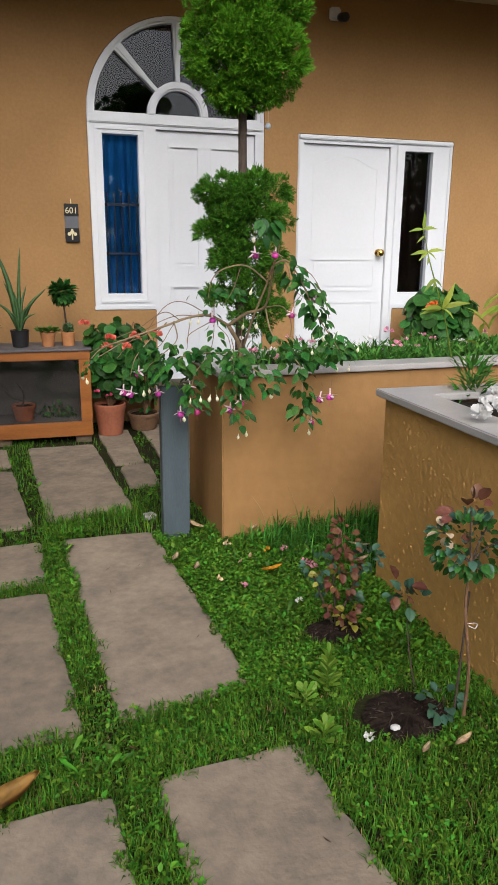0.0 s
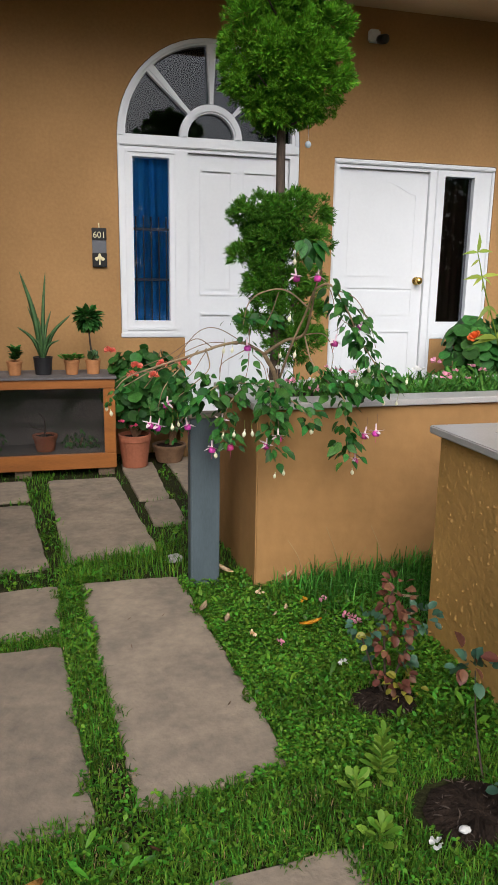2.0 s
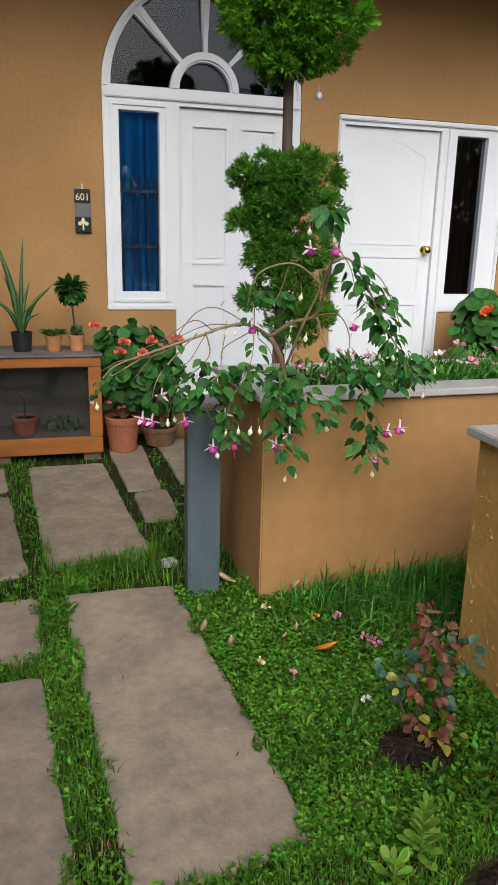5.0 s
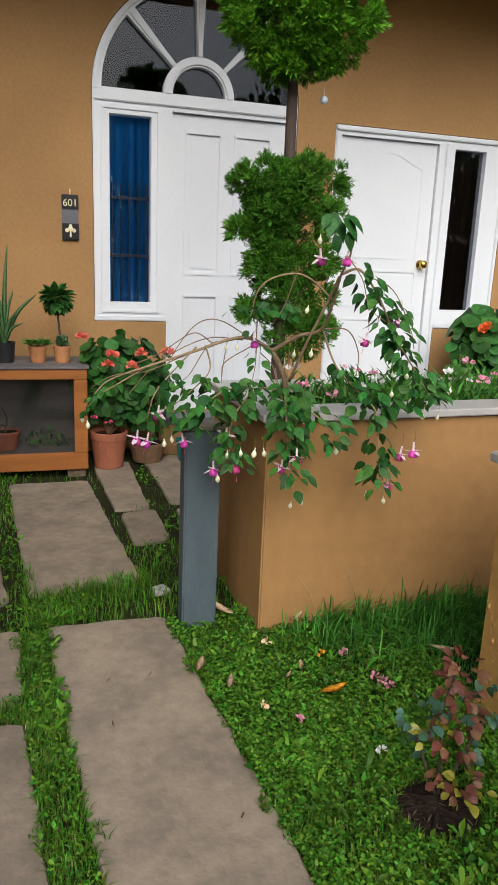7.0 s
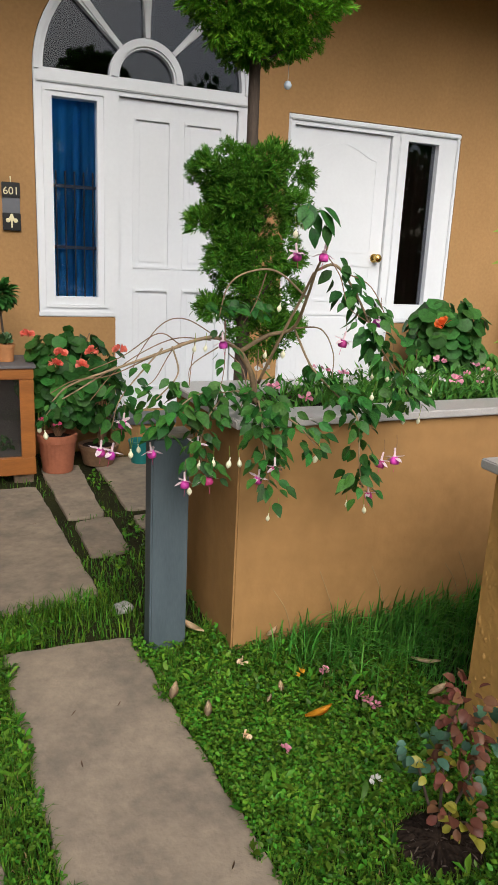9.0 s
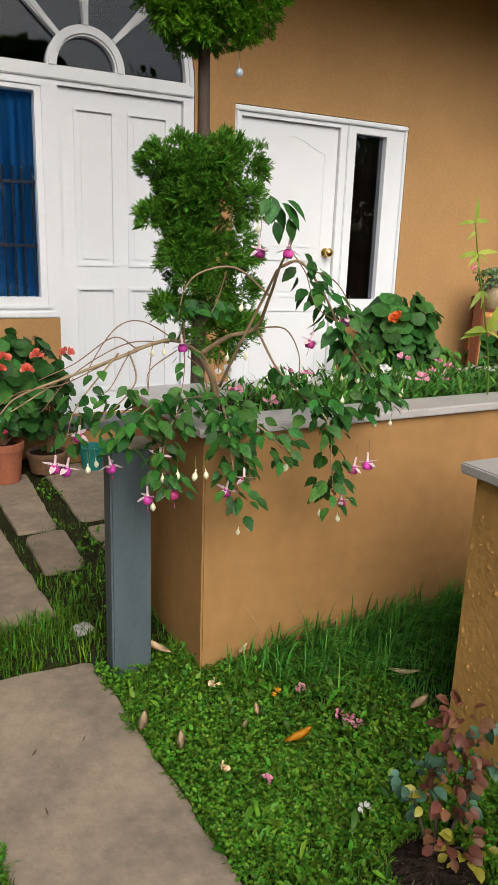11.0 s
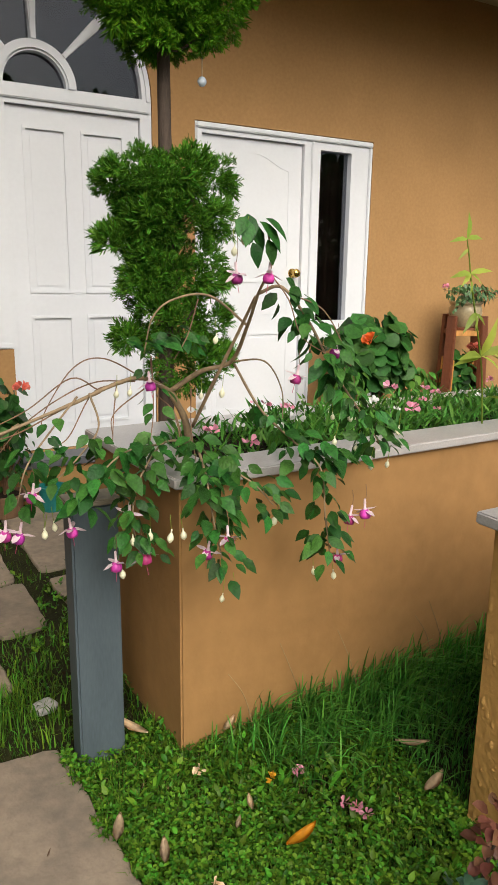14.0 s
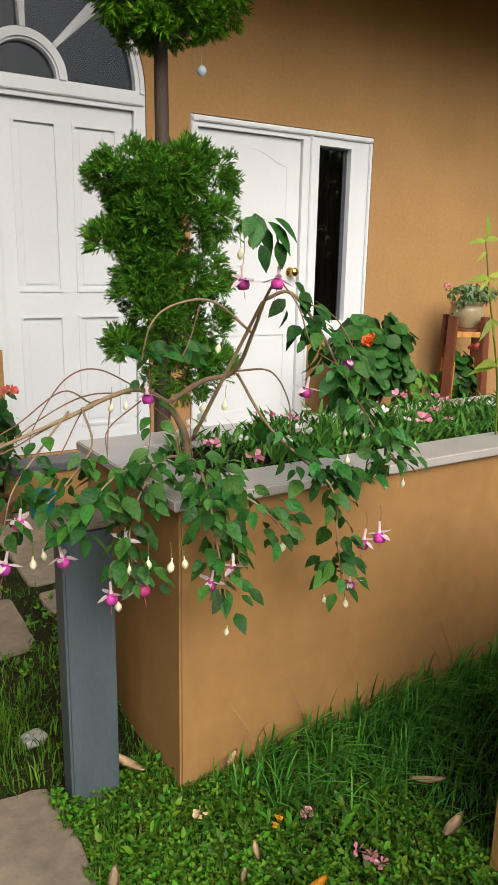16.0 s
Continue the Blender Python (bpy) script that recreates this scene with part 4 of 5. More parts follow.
def pot(name, at, r_top, r_base, h, mat, label, rim=True, category="flower pot"):
    p = thing(name, label, category)
    p.location = at
    prof = [(0.0, 0.0), (r_base * 0.96, 0.0), (r_base, 0.004), (r_top * 0.94, h * 0.80)]
    if rim:
        prof += [(r_top, h * 0.81), (r_top * 1.02, h * 0.98), (r_top * 0.99, h)]
    else:
        prof += [(r_top, h)]
    prof += [(r_top * 0.88, h), (r_top * 0.84, h * 0.86), (0.0, h * 0.86)]
    part("body", lathe(prof, seg=28), mat, p, smooth=False)
    soil = lathe([(0, h * 0.862), (r_top * 0.83, h * 0.862), (r_top * 0.8, h * 0.90), (0.0, h * 0.92)], seg=20)
    part("soil", soil, M_SOIL, p)
    return p


def blossom(parent, at, r, mat, n=12, name="flower_head"):
    """A loose head of small petals."""
    lv = Leaves(PETAL)
    for _ in range(n):
        d = sphere_dir()
        d.z = abs(d.z) * 0.8
        d.y -= 0.25
        lv.add(Vector(at) + d * r * 0.35, d, r * rnd(0.7, 1.0), up=sphere_dir())
    return lv.done(name, mat, parent)


def bush(name, label, centre, radii, n, size, mat, outline=ROUND, category="plant", stems=True, base=None, face=0.6):
    """Leaves in a dome, each on its own stalk out of one base."""
    p = thing(name, label, category)
    base = Vector(base or (centre[0], centre[1], centre[2] - radii[2]))
    lv = Leaves(outline)
    for i in range(n):
        d = sphere_dir()
        s = rnd(0.55, 1.0)
        at = Vector((centre[0] + d.x * radii[0] * s, centre[1] + d.y * radii[1] * s, centre[2] + d.z * radii[2] * s))
        out = (Vector((d.x * 0.35, d.y * 0.35 - 0.1, -0.8)) + sphere_dir() * 0.5).normalized()
        lv.add(at, out, rnd(*size), up=(d + Vector((0, -face * 0.5, 0.35))) + sphere_dir() * 0.35)
        if stems and i % 14 == 0:
            mid = base.lerp(at, 0.55) + Vector((0, 0, 0.03))
            part("stem", tube(spline([base, mid, at], 4), 0.006, 0.003, 5), M_STALK, p)
    lv.done("leaves", mat, p)
    return p


# ---- pots on and round the cabinet ----
random.seed(41)
TOPZ = CZ1 + 0.019
pot("flower_pot", (0.03, 5.45, TOPZ), 0.052, 0.038, 0.095, M_TERRA_LIGHT, "small terracotta pot on the cabinet")
s = thing("succulent", "dark green rosette succulent in a small pot", "succulent")
lv = Leaves(OVATE)
for i in range(60):
    a, e = rnd(0, 6.28), rnd(0.1, 1.3)
    lv.add((0.04, 5.45, TOPZ + 0.10 + rnd(0, 0.06)), (math.cos(a), math.sin(a), e), rnd(0.04, 0.075))
lv.done("leaves", M_GERANIUM, s)
pot("flower_pot", (0.215, 5.47, TOPZ), 0.066, 0.054, 0.12, M_BLACKPOT, "black plastic pot on the cabinet", rim=False)
al = thing("aloe", "tall spiky green aloe in a black pot", "aloe")


def blade_leaf(pts, w, mat, parent, name="leaf", thick=0.35):
    """A thick tapering succulent leaf."""
    pts = spline(pts, 5)
    b = bmesh.new()
    rings = []
    for i, c in enumerate(pts):
        t = i / (len(pts) - 1)
        d = (pts[min(i + 1, len(pts) - 1)] - pts[max(i - 1, 0)]).normalized()
        s_ = d.cross(Vector((0.15, -1, 0.1))).normalized()
        n_ = s_.cross(d)
        ww = w * (1 - t) ** 0.6 * (0.8 + 0.5 * min(1, 3 * t)) + 0.0008
        rings.append([b.verts.new(c + s_ * ww), b.verts.new(c - n_ * ww * thick), b.verts.new(c - s_ * ww), b.verts.new(c + n_ * ww * thick * 1.6)])
    for p, q in zip(rings, rings[1:]):
        for k in range(4):
            b.faces.new((p[k], p[(k + 1) % 4], q[(k + 1) % 4], q[k]))
    return part(name, b, mat, parent, smooth=True)


A0 = (0.215, 5.47, TOPZ + 0.10)
for e, w in (((0.09, 5.45, 1.38), 0.019), ((0.255, 5.5, 1.38), 0.013), ((0.41, 5.44, 1.10), 0.014), ((0.06, 5.42, 1.02), 0.013), ((0.13, 5.5, 1.15), 0.013),
             ((0.30, 5.40, 1.0), 0.012), ((0.20, 5.40, 1.08), 0.012), ((0.16, 5.36, 0.95), 0.011), ((0.28, 5.5, 1.12), 0.011), ((0.33, 5.43, 0.93), 0.010)):
    m_ = Vector(A0).lerp(Vector(e), 0.5) + Vector(((e[0] - A0[0]) * -0.12, 0, 0.03))
    blade_leaf([A0, m_, e], w, M_ALOE, al)
pot("flower_pot", (0.405, 5.45, TOPZ), 0.054, 0.040, 0.10, M_TERRA_LIGHT, "small light terracotta pot on the cabinet")
s = thing("succulent", "low pale green trailing succulent in a pot", "succulent")
lv = Leaves(OVATE)
for i in range(220):
    a, r = rnd(0, 6.28), math.sqrt(rnd(0, 1)) * 0.075
    lv.add((0.405 + math.cos(a) * r, 5.45 + math.sin(a) * r * 0.8, TOPZ + 0.10 + rnd(0, 0.03)), (math.cos(a), math.sin(a), rnd(0.1, 0.9)), rnd(0.018, 0.035))
lv.done("leaves", M_BEDDING, s)
pot("flower_pot", (0.548, 5.46, TOPZ), 0.052, 0.042, 0.10, M_TERRA_LIGHT, "small light terracotta pot on the cabinet")
s = thing("bonsai", "small round-headed dark green bonsai in a pot", "bonsai")
part("trunk", tube(spline([(0.545, 5.47, TOPZ + 0.08), (0.535, 5.48, TOPZ + 0.2), (0.525, 5.49, TOPZ + 0.33)], 4), 0.008, 0.005, 7), M_BARK, s)
lv = Leaves(OVATE)
for i in range(420):
    d = sphere_dir() * rnd(0.3, 1.0)
    lv.add((0.525 + d.x * 0.07, 5.49 + d.y * 0.07, TOPZ + 0.375 + d.z * 0.065), (d + Vector((0, 0, -0.2))), rnd(0.04, 0.065))
lv.done("crown", M_GERANIUM, s)
s = thing("succulent", "grey-green upright succulent in a pot", "succulent")
lv = Leaves(OVATE)
for i in range(50):
    a = rnd(0, 6.28)
    lv.add((0.548 + rnd(-.03, .03), 5.46 + rnd(-.03, .03), TOPZ + 0.10 + rnd(0, 0.03)), (math.cos(a), math.sin(a), rnd(0.6, 2.5)), rnd(0.03, 0.06))
lv.done("leaves", M_ALOE, s)
# inside the cabinet
pot("flower_pot", (0.205, 5.48, CZ0 + 0.101), 0.085, 0.062, 0.115, M_TERRA, "terracotta pot with a pale rim inside the cabinet")
s = thing("dry_twig", "bare dark twig standing in a pot", "twig")
part("stem", tube(spline([(0.2, 5.48, 0.26), (0.21, 5.48, 0.36), (0.17, 5.47, 0.43)], 4), 0.007, 0.004, 6), M_BARK, s)
part("side_twig", tube(spline([(0.2, 5.48, 0.30), (0.12, 5.48, 0.33), (0.07, 5.48, 0.42)], 4), 0.004, 0.002, 6), M_BARK, s)
for x, h in ((0.37, 0.10), (0.45, 0.12), (0.52, 0.08), (-0.1, 0.11)):
    s = bush("potted_seedling", "small dark leafy seedling inside the cabinet", (x, 5.52, CZ0 + 0.101 + h * 0.6), (0.05, 0.05, h * 0.6), 26, (0.025, 0.045), M_GERANIUM, OVATE, "seedling", base=(x, 5.52, CZ0 + 0.1))

# geranium in a terracotta pot
random.seed(43)
pot("flower_pot", (0.825, 5.48, 0.017), 0.118, 0.090, 0.235, M_TERRA, "terracotta pot holding a coral geranium")
gr = bush("geranium", "leafy geranium with coral flower heads in a terracotta pot", (0.91, 5.48, 0.60), (0.29, 0.17, 0.32), 420, (0.055, 0.10), M_GERANIUM, base=(0.825, 5.48, 0.22))
for c, mm in (((0.651, 5.240, 0.869), M_CORAL), ((0.795, 5.240, 0.707), M_CORAL), ((0.824, 5.240, 0.765), M_CORAL), ((0.940, 5.240, 0.695), M_CORAL), ((0.996, 5.240, 0.772), M_CORAL), ((1.155, 5.240, 0.782), M_CORAL)):
    blossom(gr, c, 0.036, mm, 34)
for c in ((0.807, 5.300, 0.344), (0.719, 5.300, 0.373)):
    blossom(gr, c, 0.022, M_HOTPINK, 12)
b2 = bush("leafy_shrub", "dark green leafy shrub in a brown clay bowl", (1.13, 5.56, 0.46), (0.14, 0.12, 0.30), 170, (0.035, 0.06), M_FUCHSIA, OVATE, "shrub", base=(1.1, 5.58, 0.12))
pot("flower_pot", (1.09, 5.58, 0.017), 0.125, 0.095, 0.13, M_BROWNPOT, "low brown clay bowl beside the geranium")
tb = thing("teal_bucket", "small teal plastic bucket near the step", "bucket")
tb.location = ((1.376, 5.550, -0.021)[0] - 0.02, 5.55, 0.017)
part("body", lathe([(0, 0), (0.06, 0), (0.075, 0.13), (0.08, 0.135), (0.08, 0.145), (0.07, 0.145), (0.055, 0.01), (0, 0.01)]), M_TEAL, tb)

# geranium bush and stool by the side wall
random.seed(47)
br = bush("geranium", "rounded dark geranium with one orange flower by the wall", (3.60, 5.50, 0.86), (0.30, 0.24, 0.27), 380, (0.08, 0.125), M_GERANIUM, base=(3.62, 5.5, 0.25))
blossom(br, (3.405, 5.280, 0.933), 0.06, M_ORANGE, 16)
blossom(br, (3.620, 5.300, 0.929), 0.02, M_ORANGE, 8)
pot("flower_pot", (3.62, 5.50, 0.0), 0.17, 0.13, 0.30, M_TERRA, "terracotta pot of the geranium by the wall")
lb = bush("leafy_shrub", "bright green leafy shrub beside the geranium", (3.98, 5.45, 0.58), (0.16, 0.14, 0.17), 140, (0.05, 0.09), M_BEDDING, OVATE, "shrub", base=(3.98, 5.45, 0.0))
lb2 = bush("leafy_shrub", "bright green leafy shrub beside the side door", (3.30, 5.35, 0.62), (0.12, 0.12, 0.16), 110, (0.05, 0.09), M_BEDDING, OVATE, "shrub", base=(3.3, 5.35, 0.0))

st = thing("plant_stool", "tall wooden plant stool in red and honey wood", "stool")
SX, SY = 4.605, 5.63
POSTS = [(-0.19, -0.06), (0.02, -0.17), (0.19, 0.06), (-0.02, 0.17)]
for k, (dx, dy) in enumerate(POSTS):
    q0, q1 = Vector((SX + dx * 1.3, SY + dy * 1.3, 0.0)), Vector((SX + dx, SY + dy, 1.07))
    turn = Matrix.Translation(q0) @ (q1 - q0).to_track_quat("Z", "Y").to_matrix().to_4x4()
    leg = part("leg", box(-0.036, 0.036, -0.018, 0.018, 0, (q1 - q0).length, 0.004), M_STOOL_RED, st)
    leg.matrix_local = turn
    facing = part("leg_facing", box(-0.037, 0.006, -0.034, -0.0185, 0.0, 0.74, 0.003), M_STOOL_PALE, st, "honey wood facing strip")
    facing.matrix_local = turn
for k in range(4):
    q0, q1 = (Vector((SX + POSTS[j % 4][0], SY + POSTS[j % 4][1], 0)) for j in (k, k + 1))
    for z, mm in ((0.94, M_STOOL_PALE if k % 2 == 0 else M_STOOL_RED), (0.30, M_STOOL_RED)):
        reach = 1 + 0.3 * (1.07 - z) / 1.07
        e0, e1 = (Vector((SX + (q.x - SX) * reach, SY + (q.y - SY) * reach, z)) for q in (q0, q1))
        rail = part("rail", box(0.02, (e1 - e0).length - 0.02, -0.012, 0.012, -0.02, 0.02, 0.003), mm, st)
        rail.matrix_local = Matrix.Translation(e0) @ Matrix.Rotation(math.atan2((e1 - e0).y, (e1 - e0).x), 4, "Z")
part("seat", lathe([(0, 0.962), (0.13, 0.962), (0.13, 0.978), (0, 0.978)], (SX, SY, 0), 20), M_STOOL_RED, st)
pp = thing("flower_pot", "rounded celadon glazed pot on the stool", "flower pot")
pp.location = (SX, SY, 0.979)
part("body", lathe([(0, 0), (0.07, 0), (0.075, 0.012), (0.105, 0.05), (0.125, 0.10), (0.122, 0.145), (0.112, 0.165), (0.118, 0.172), (0.128, 0.182), (0.128, 0.198), (0.112, 0.198), (0.10, 0.17), (0, 0.17)], seg=32), M_CELADON, pp, smooth=True)
part("soil", lathe([(0, 0.171), (0.099, 0.171), (0.09, 0.185), (0, 0.188)], seg=20), M_SOIL, pp)
sp = bush("succulent", "grey-green trailing succulent in the celadon pot", (SX, SY - 0.05, 1.24), (0.22, 0.15, 0.07), 210, (0.03, 0.055), M_ALOE, OVATE, "succulent", base=(SX, SY, 1.17))
trail = Leaves(OVATE)
for run in ([(SX - 0.1, SY - 0.1, 1.21), (SX - 0.24, SY - 0.12, 1.25), (SX - 0.33, SY - 0.1, 1.26)], [(SX - 0.1, SY - 0.1, 1.2), (SX - 0.2, SY - 0.14, 1.18), (SX - 0.28, SY - 0.12, 1.08)], [(SX + 0.1, SY - 0.1, 1.22), (SX + 0.22, SY - 0.1, 1.24), (SX + 0.3, SY - 0.08, 1.16)]):
    c = spline(run, 6)
    part("trailing_stem", tube(c, 0.004, 0.002, 5), M_STALK, sp)
    for q, d in along(c, 22):
        trail.add(q, sphere_dir() + d * 0.6, rnd(0.025, 0.045))
trail.done("leaves", M_ALOE, sp)
blossom(sp, (SX - 0.335, SY - 0.11, 1.28), 0.028, M_PINK, 12)
rf = bush("geranium", "small geranium with a red flower below the stool", (SX + 0.06, 5.72, 0.60), (0.17, 0.11, 0.24), 110, (0.06, 0.1), M_GERANIUM, base=(SX + 0.06, 5.74, 0.0))
blossom(rf, (SX + 0.10, 5.60, 0.82), 0.05, M_CORAL, 16)

# ---- bedding plants in the long planter ----
random.seed(53)


def in_p1(x, y, z):
    return P1 @ Vector((x, y, z))


bed = thing("bedding_plants", "low green bedding plants with small pink and white flowers", "flowers", kind="stuff")
lv = Leaves(NARROW)
for i in range(5200):
    x, y = rnd(0.2, 3.05), rnd(0.15, 0.53)
    if x < 0.42 and random.random() < 0.6:
        continue
    h = 0.07 + 0.06 * noise.noise(Vector((x * 6, y * 6, 0)))
    a = rnd(0, 6.28)
    lv.add(in_p1(x, y, 0.79 + rnd(0, 1) * max(0.03, h)), (math.cos(a), math.sin(a), rnd(0.2, 2.2)), rnd(0.04, 0.075))
lv.done("leaves", M_BEDDING, bed)
FLOWER_KINDS = ((M_PINK, "pink"), (M_WHITEPETAL, "white"), (M_PINK, "pink"), (M_WHITEPETAL, "white"), (M_WHITEPETAL, "white"))
for i in range(46):
    x, y = rnd(0.3, 3.0), rnd(0.14, 0.5)
    mm = FLOWER_KINDS[i % 5][0]
    if x > 2.0 and i % 2:
        mm = M_PINK if i % 3 else M_HOTPINK
    blossom(bed, in_p1(x, y, 0.90 + rnd(-.02, .035)), rnd(0.013, 0.021), mm, 9)
for c in ((2.111, 3.450, 0.901), (1.354, 3.500, 0.882), (1.327, 3.550, 0.945), (2.139, 3.600, 0.956), (1.666, 3.500, 0.899), (1.431, 3.400, 0.861)):
    blossom(bed, c, 0.026, M_PINK if c[0] % 0.02 > 0.008 else M_WHITEPETAL, 10)

# slender lily stalk with narrow leaves
ly = thing("lily_stalk", "slender stalk with narrow yellow-green leaves in the planter", "plant")
stalk = spline([(2.42, 3.40, 0.79), (2.30, 3.32, 1.05), (2.16, 3.26, 1.32), (2.12, 3.245, 1.42), (2.10, 3.24, 1.47)], 6)
part("stem", tube(stalk, 0.004, 0.0018, 6), M_LIME, ly)
LANCE = ((0.0, 0.02, 0.0), (0.25, 0.11, 0.03), (0.55, 0.10, 0.02), (1.0, 0.0, -0.12))
lv = Leaves(LANCE)
top = stalk[-1]
for at, way, L in ((0, (0.1, 0, 1), 0.085), (0, (-1, -0.1, -0.1), 0.075), (0, (1, 0.1, 0.1), 0.09), (-0.03, (-0.6, 0, -0.5), 0.05), (-0.10, (-1, -0.2, -0.1), 0.10), (-0.10, (1, -0.2, 0.15), 0.09),
                   (-0.11, (-0.7, -0.3, -0.5), 0.07), (-0.11, (0.8, -0.3, -0.6), 0.06), (-0.12, (-0.25, -0.4, -1), 0.05), (-0.22, (0.7, -0.3, -0.7), 0.06), (-0.24, (-0.7, -0.2, -0.7), 0.09), (-0.25, (-0.2, -0.4, -0.9), 0.07)):
    q = min(stalk, key=lambda c: abs(c.z - top.z - at))
    lv.add(q, way, L, up=(rnd(-.3, .3), -0.8, 0.6))
for way, L in (((-0.8, -0.3, 0.05), 0.15), ((0.35, -0.2, 0.9), 0.14), ((-1, -0.1, -0.15), 0.13), ((0.9, -0.3, 0.25), 0.15), ((0.2, -0.6, -0.3), 0.09)):
    lv.add(stalk[7], way, L, up=(rnd(-.3, .3), -0.7, 0.7))
lv.done("leaves", M_LIME, ly)
lv2 = thing("lily_stalk", "arching plant with broad yellow-green leaves in the planter", "plant")
lv = Leaves(NARROW)
for i in range(9):
    a = i * 0.9
    lv.add((2.66 + rnd(-.04, .04), 3.50, 0.88 + rnd(0, .22)), (math.cos(a), math.sin(a) * 0.4, rnd(0.2, 0.8)), rnd(0.12, 0.2))
lv.done("leaves", M_LIME, lv2)

# ---- plants in the rough planter ----
random.seed(57)
wf = thing("white_flowers", "cluster of white flowers with green leaves in the planter", "flowers")
lv = Leaves(OVATE)
for i in range(420):
    wa, wr = rnd(0, 6.28), math.sqrt(rnd(0, 1))
    lv.add((2.22 + 0.36 * wr * math.cos(wa), 2.02 + 0.3 * wr * math.sin(wa), rnd(0.78, 0.88)), (rnd(-1, 1), rnd(-1, 1), rnd(0.1, 1)), rnd(0.025, 0.05))
lv.done("leaves", M_BEDDING, wf)
for c in ((1.673, 2.047, 0.860), (1.773, 2.146, 0.870), (1.864, 2.233, 0.880), (1.706, 2.014, 0.880), (2.1, 2.0, 0.88), (2.0, 1.85, 0.88), (2.2, 2.1, 0.88)):
    blossom(wf, c, 0.034, M_WHITEPETAL, 26)
fr = thing("ferny_plant", "feathery green seedling at the corner of the planter", "plant")
lv = Leaves(NARROW)
FC = (1.986, 2.563, 0.800)
for i in range(150):
    a, e = rnd(0, 6.28), rnd(0.0, 1.6)
    q = Vector(FC) + Vector((math.cos(a) * rnd(0, .07), math.sin(a) * rnd(0, .07), rnd(0, 0.14)))
    lv.add(q, (math.cos(a), math.sin(a), e), rnd(0.04, 0.09))
lv.done("leaves", M_BEDDING, fr)

# ---- fuchsia ----
random.seed(61)
fu = thing("fuchsia", "spreading fuchsia with drooping branches and purple flowers", "fuchsia")
MAIN = [
    ([(1.322, 3.600, 0.812), (1.300, 3.580, 0.908), (1.237, 3.550, 1.009)], 0.013, 0.010),
    ([(1.237, 3.550, 1.009), (1.124, 3.470, 1.065), (1.019, 3.400, 1.066), (0.893, 3.340, 1.036), (0.745, 3.300, 0.996), (0.600, 3.280, 0.950), (0.545, 3.265, 0.905)], 0.008, 0.002),
    ([(1.237, 3.550, 1.009), (1.317, 3.500, 1.071), (1.387, 3.440, 1.104), (1.384, 3.340, 1.215), (1.371, 3.260, 1.306), (1.374, 3.200, 1.383), (1.348, 3.180, 1.462)], 0.0085, 0.002),
    ([(1.316, 3.560, 0.891), (1.328, 3.420, 1.065), (1.365, 3.340, 1.215), (1.368, 3.270, 1.298)], 0.006, 0.004),
    ([(1.371, 3.260, 1.306), (1.421, 3.220, 1.322), (1.471, 3.160, 1.231), (1.512, 3.100, 1.109), (1.577, 3.060, 0.999), (1.628, 3.040, 0.917)], 0.005, 0.002),
    ([(1.384, 3.340, 1.215), (1.277, 3.360, 1.296), (1.179, 3.380, 1.287), (1.117, 3.380, 1.240), (1.098, 3.400, 1.143)], 0.004, 0.002),
    ([(1.387, 3.440, 1.104), (1.453, 3.360, 1.110), (1.475, 3.300, 1.038), (1.451, 3.250, 0.961)], 0.003, 0.0015),
    ([(1.386, 3.420, 1.098), (1.344, 3.200, 1.009), (1.366, 3.080, 0.948), (1.422, 3.020, 0.876), (1.429, 3.000, 0.751), (1.451, 3.000, 0.633)], 0.004, 0.0015),
    ([(1.299, 3.560, 0.835), (1.205, 3.300, 0.895), (1.146, 3.120, 0.866), (1.132, 3.050, 0.777), (1.148, 3.020, 0.651)], 0.005, 0.0015),
    ([(1.205, 3.300, 0.895), (1.214, 3.120, 0.875), (1.251, 3.060, 0.845), (1.291, 3.030, 0.793)], 0.004, 0.0015),
    ([(1.299, 3.560, 0.845), (1.123, 3.340, 0.903), (0.999, 3.200, 0.848), (0.963, 3.150, 0.771), (0.970, 3.130, 0.698)], 0.004, 0.0015),
    ([(1.123, 3.340, 0.903), (0.976, 3.220, 0.923), (0.885, 3.160, 0.885), (0.847, 3.140, 0.827)], 0.003, 0.0015),
    ([(0.893, 3.340, 1.048), (0.820, 3.280, 0.994), (0.735, 3.220, 0.916), (0.705, 3.200, 0.836)], 0.003, 0.0015),
    ([(0.928, 3.350, 1.053), (0.927, 3.280, 0.978), (0.846, 3.200, 0.924), (0.778, 3.170, 0.879)], 0.003, 0.0015),
    ([(0.742, 3.320, 0.996), (0.626, 3.280, 0.937), (0.557, 3.260, 0.900), (0.515, 3.250, 0.854)], 0.003, 0.0015),
]
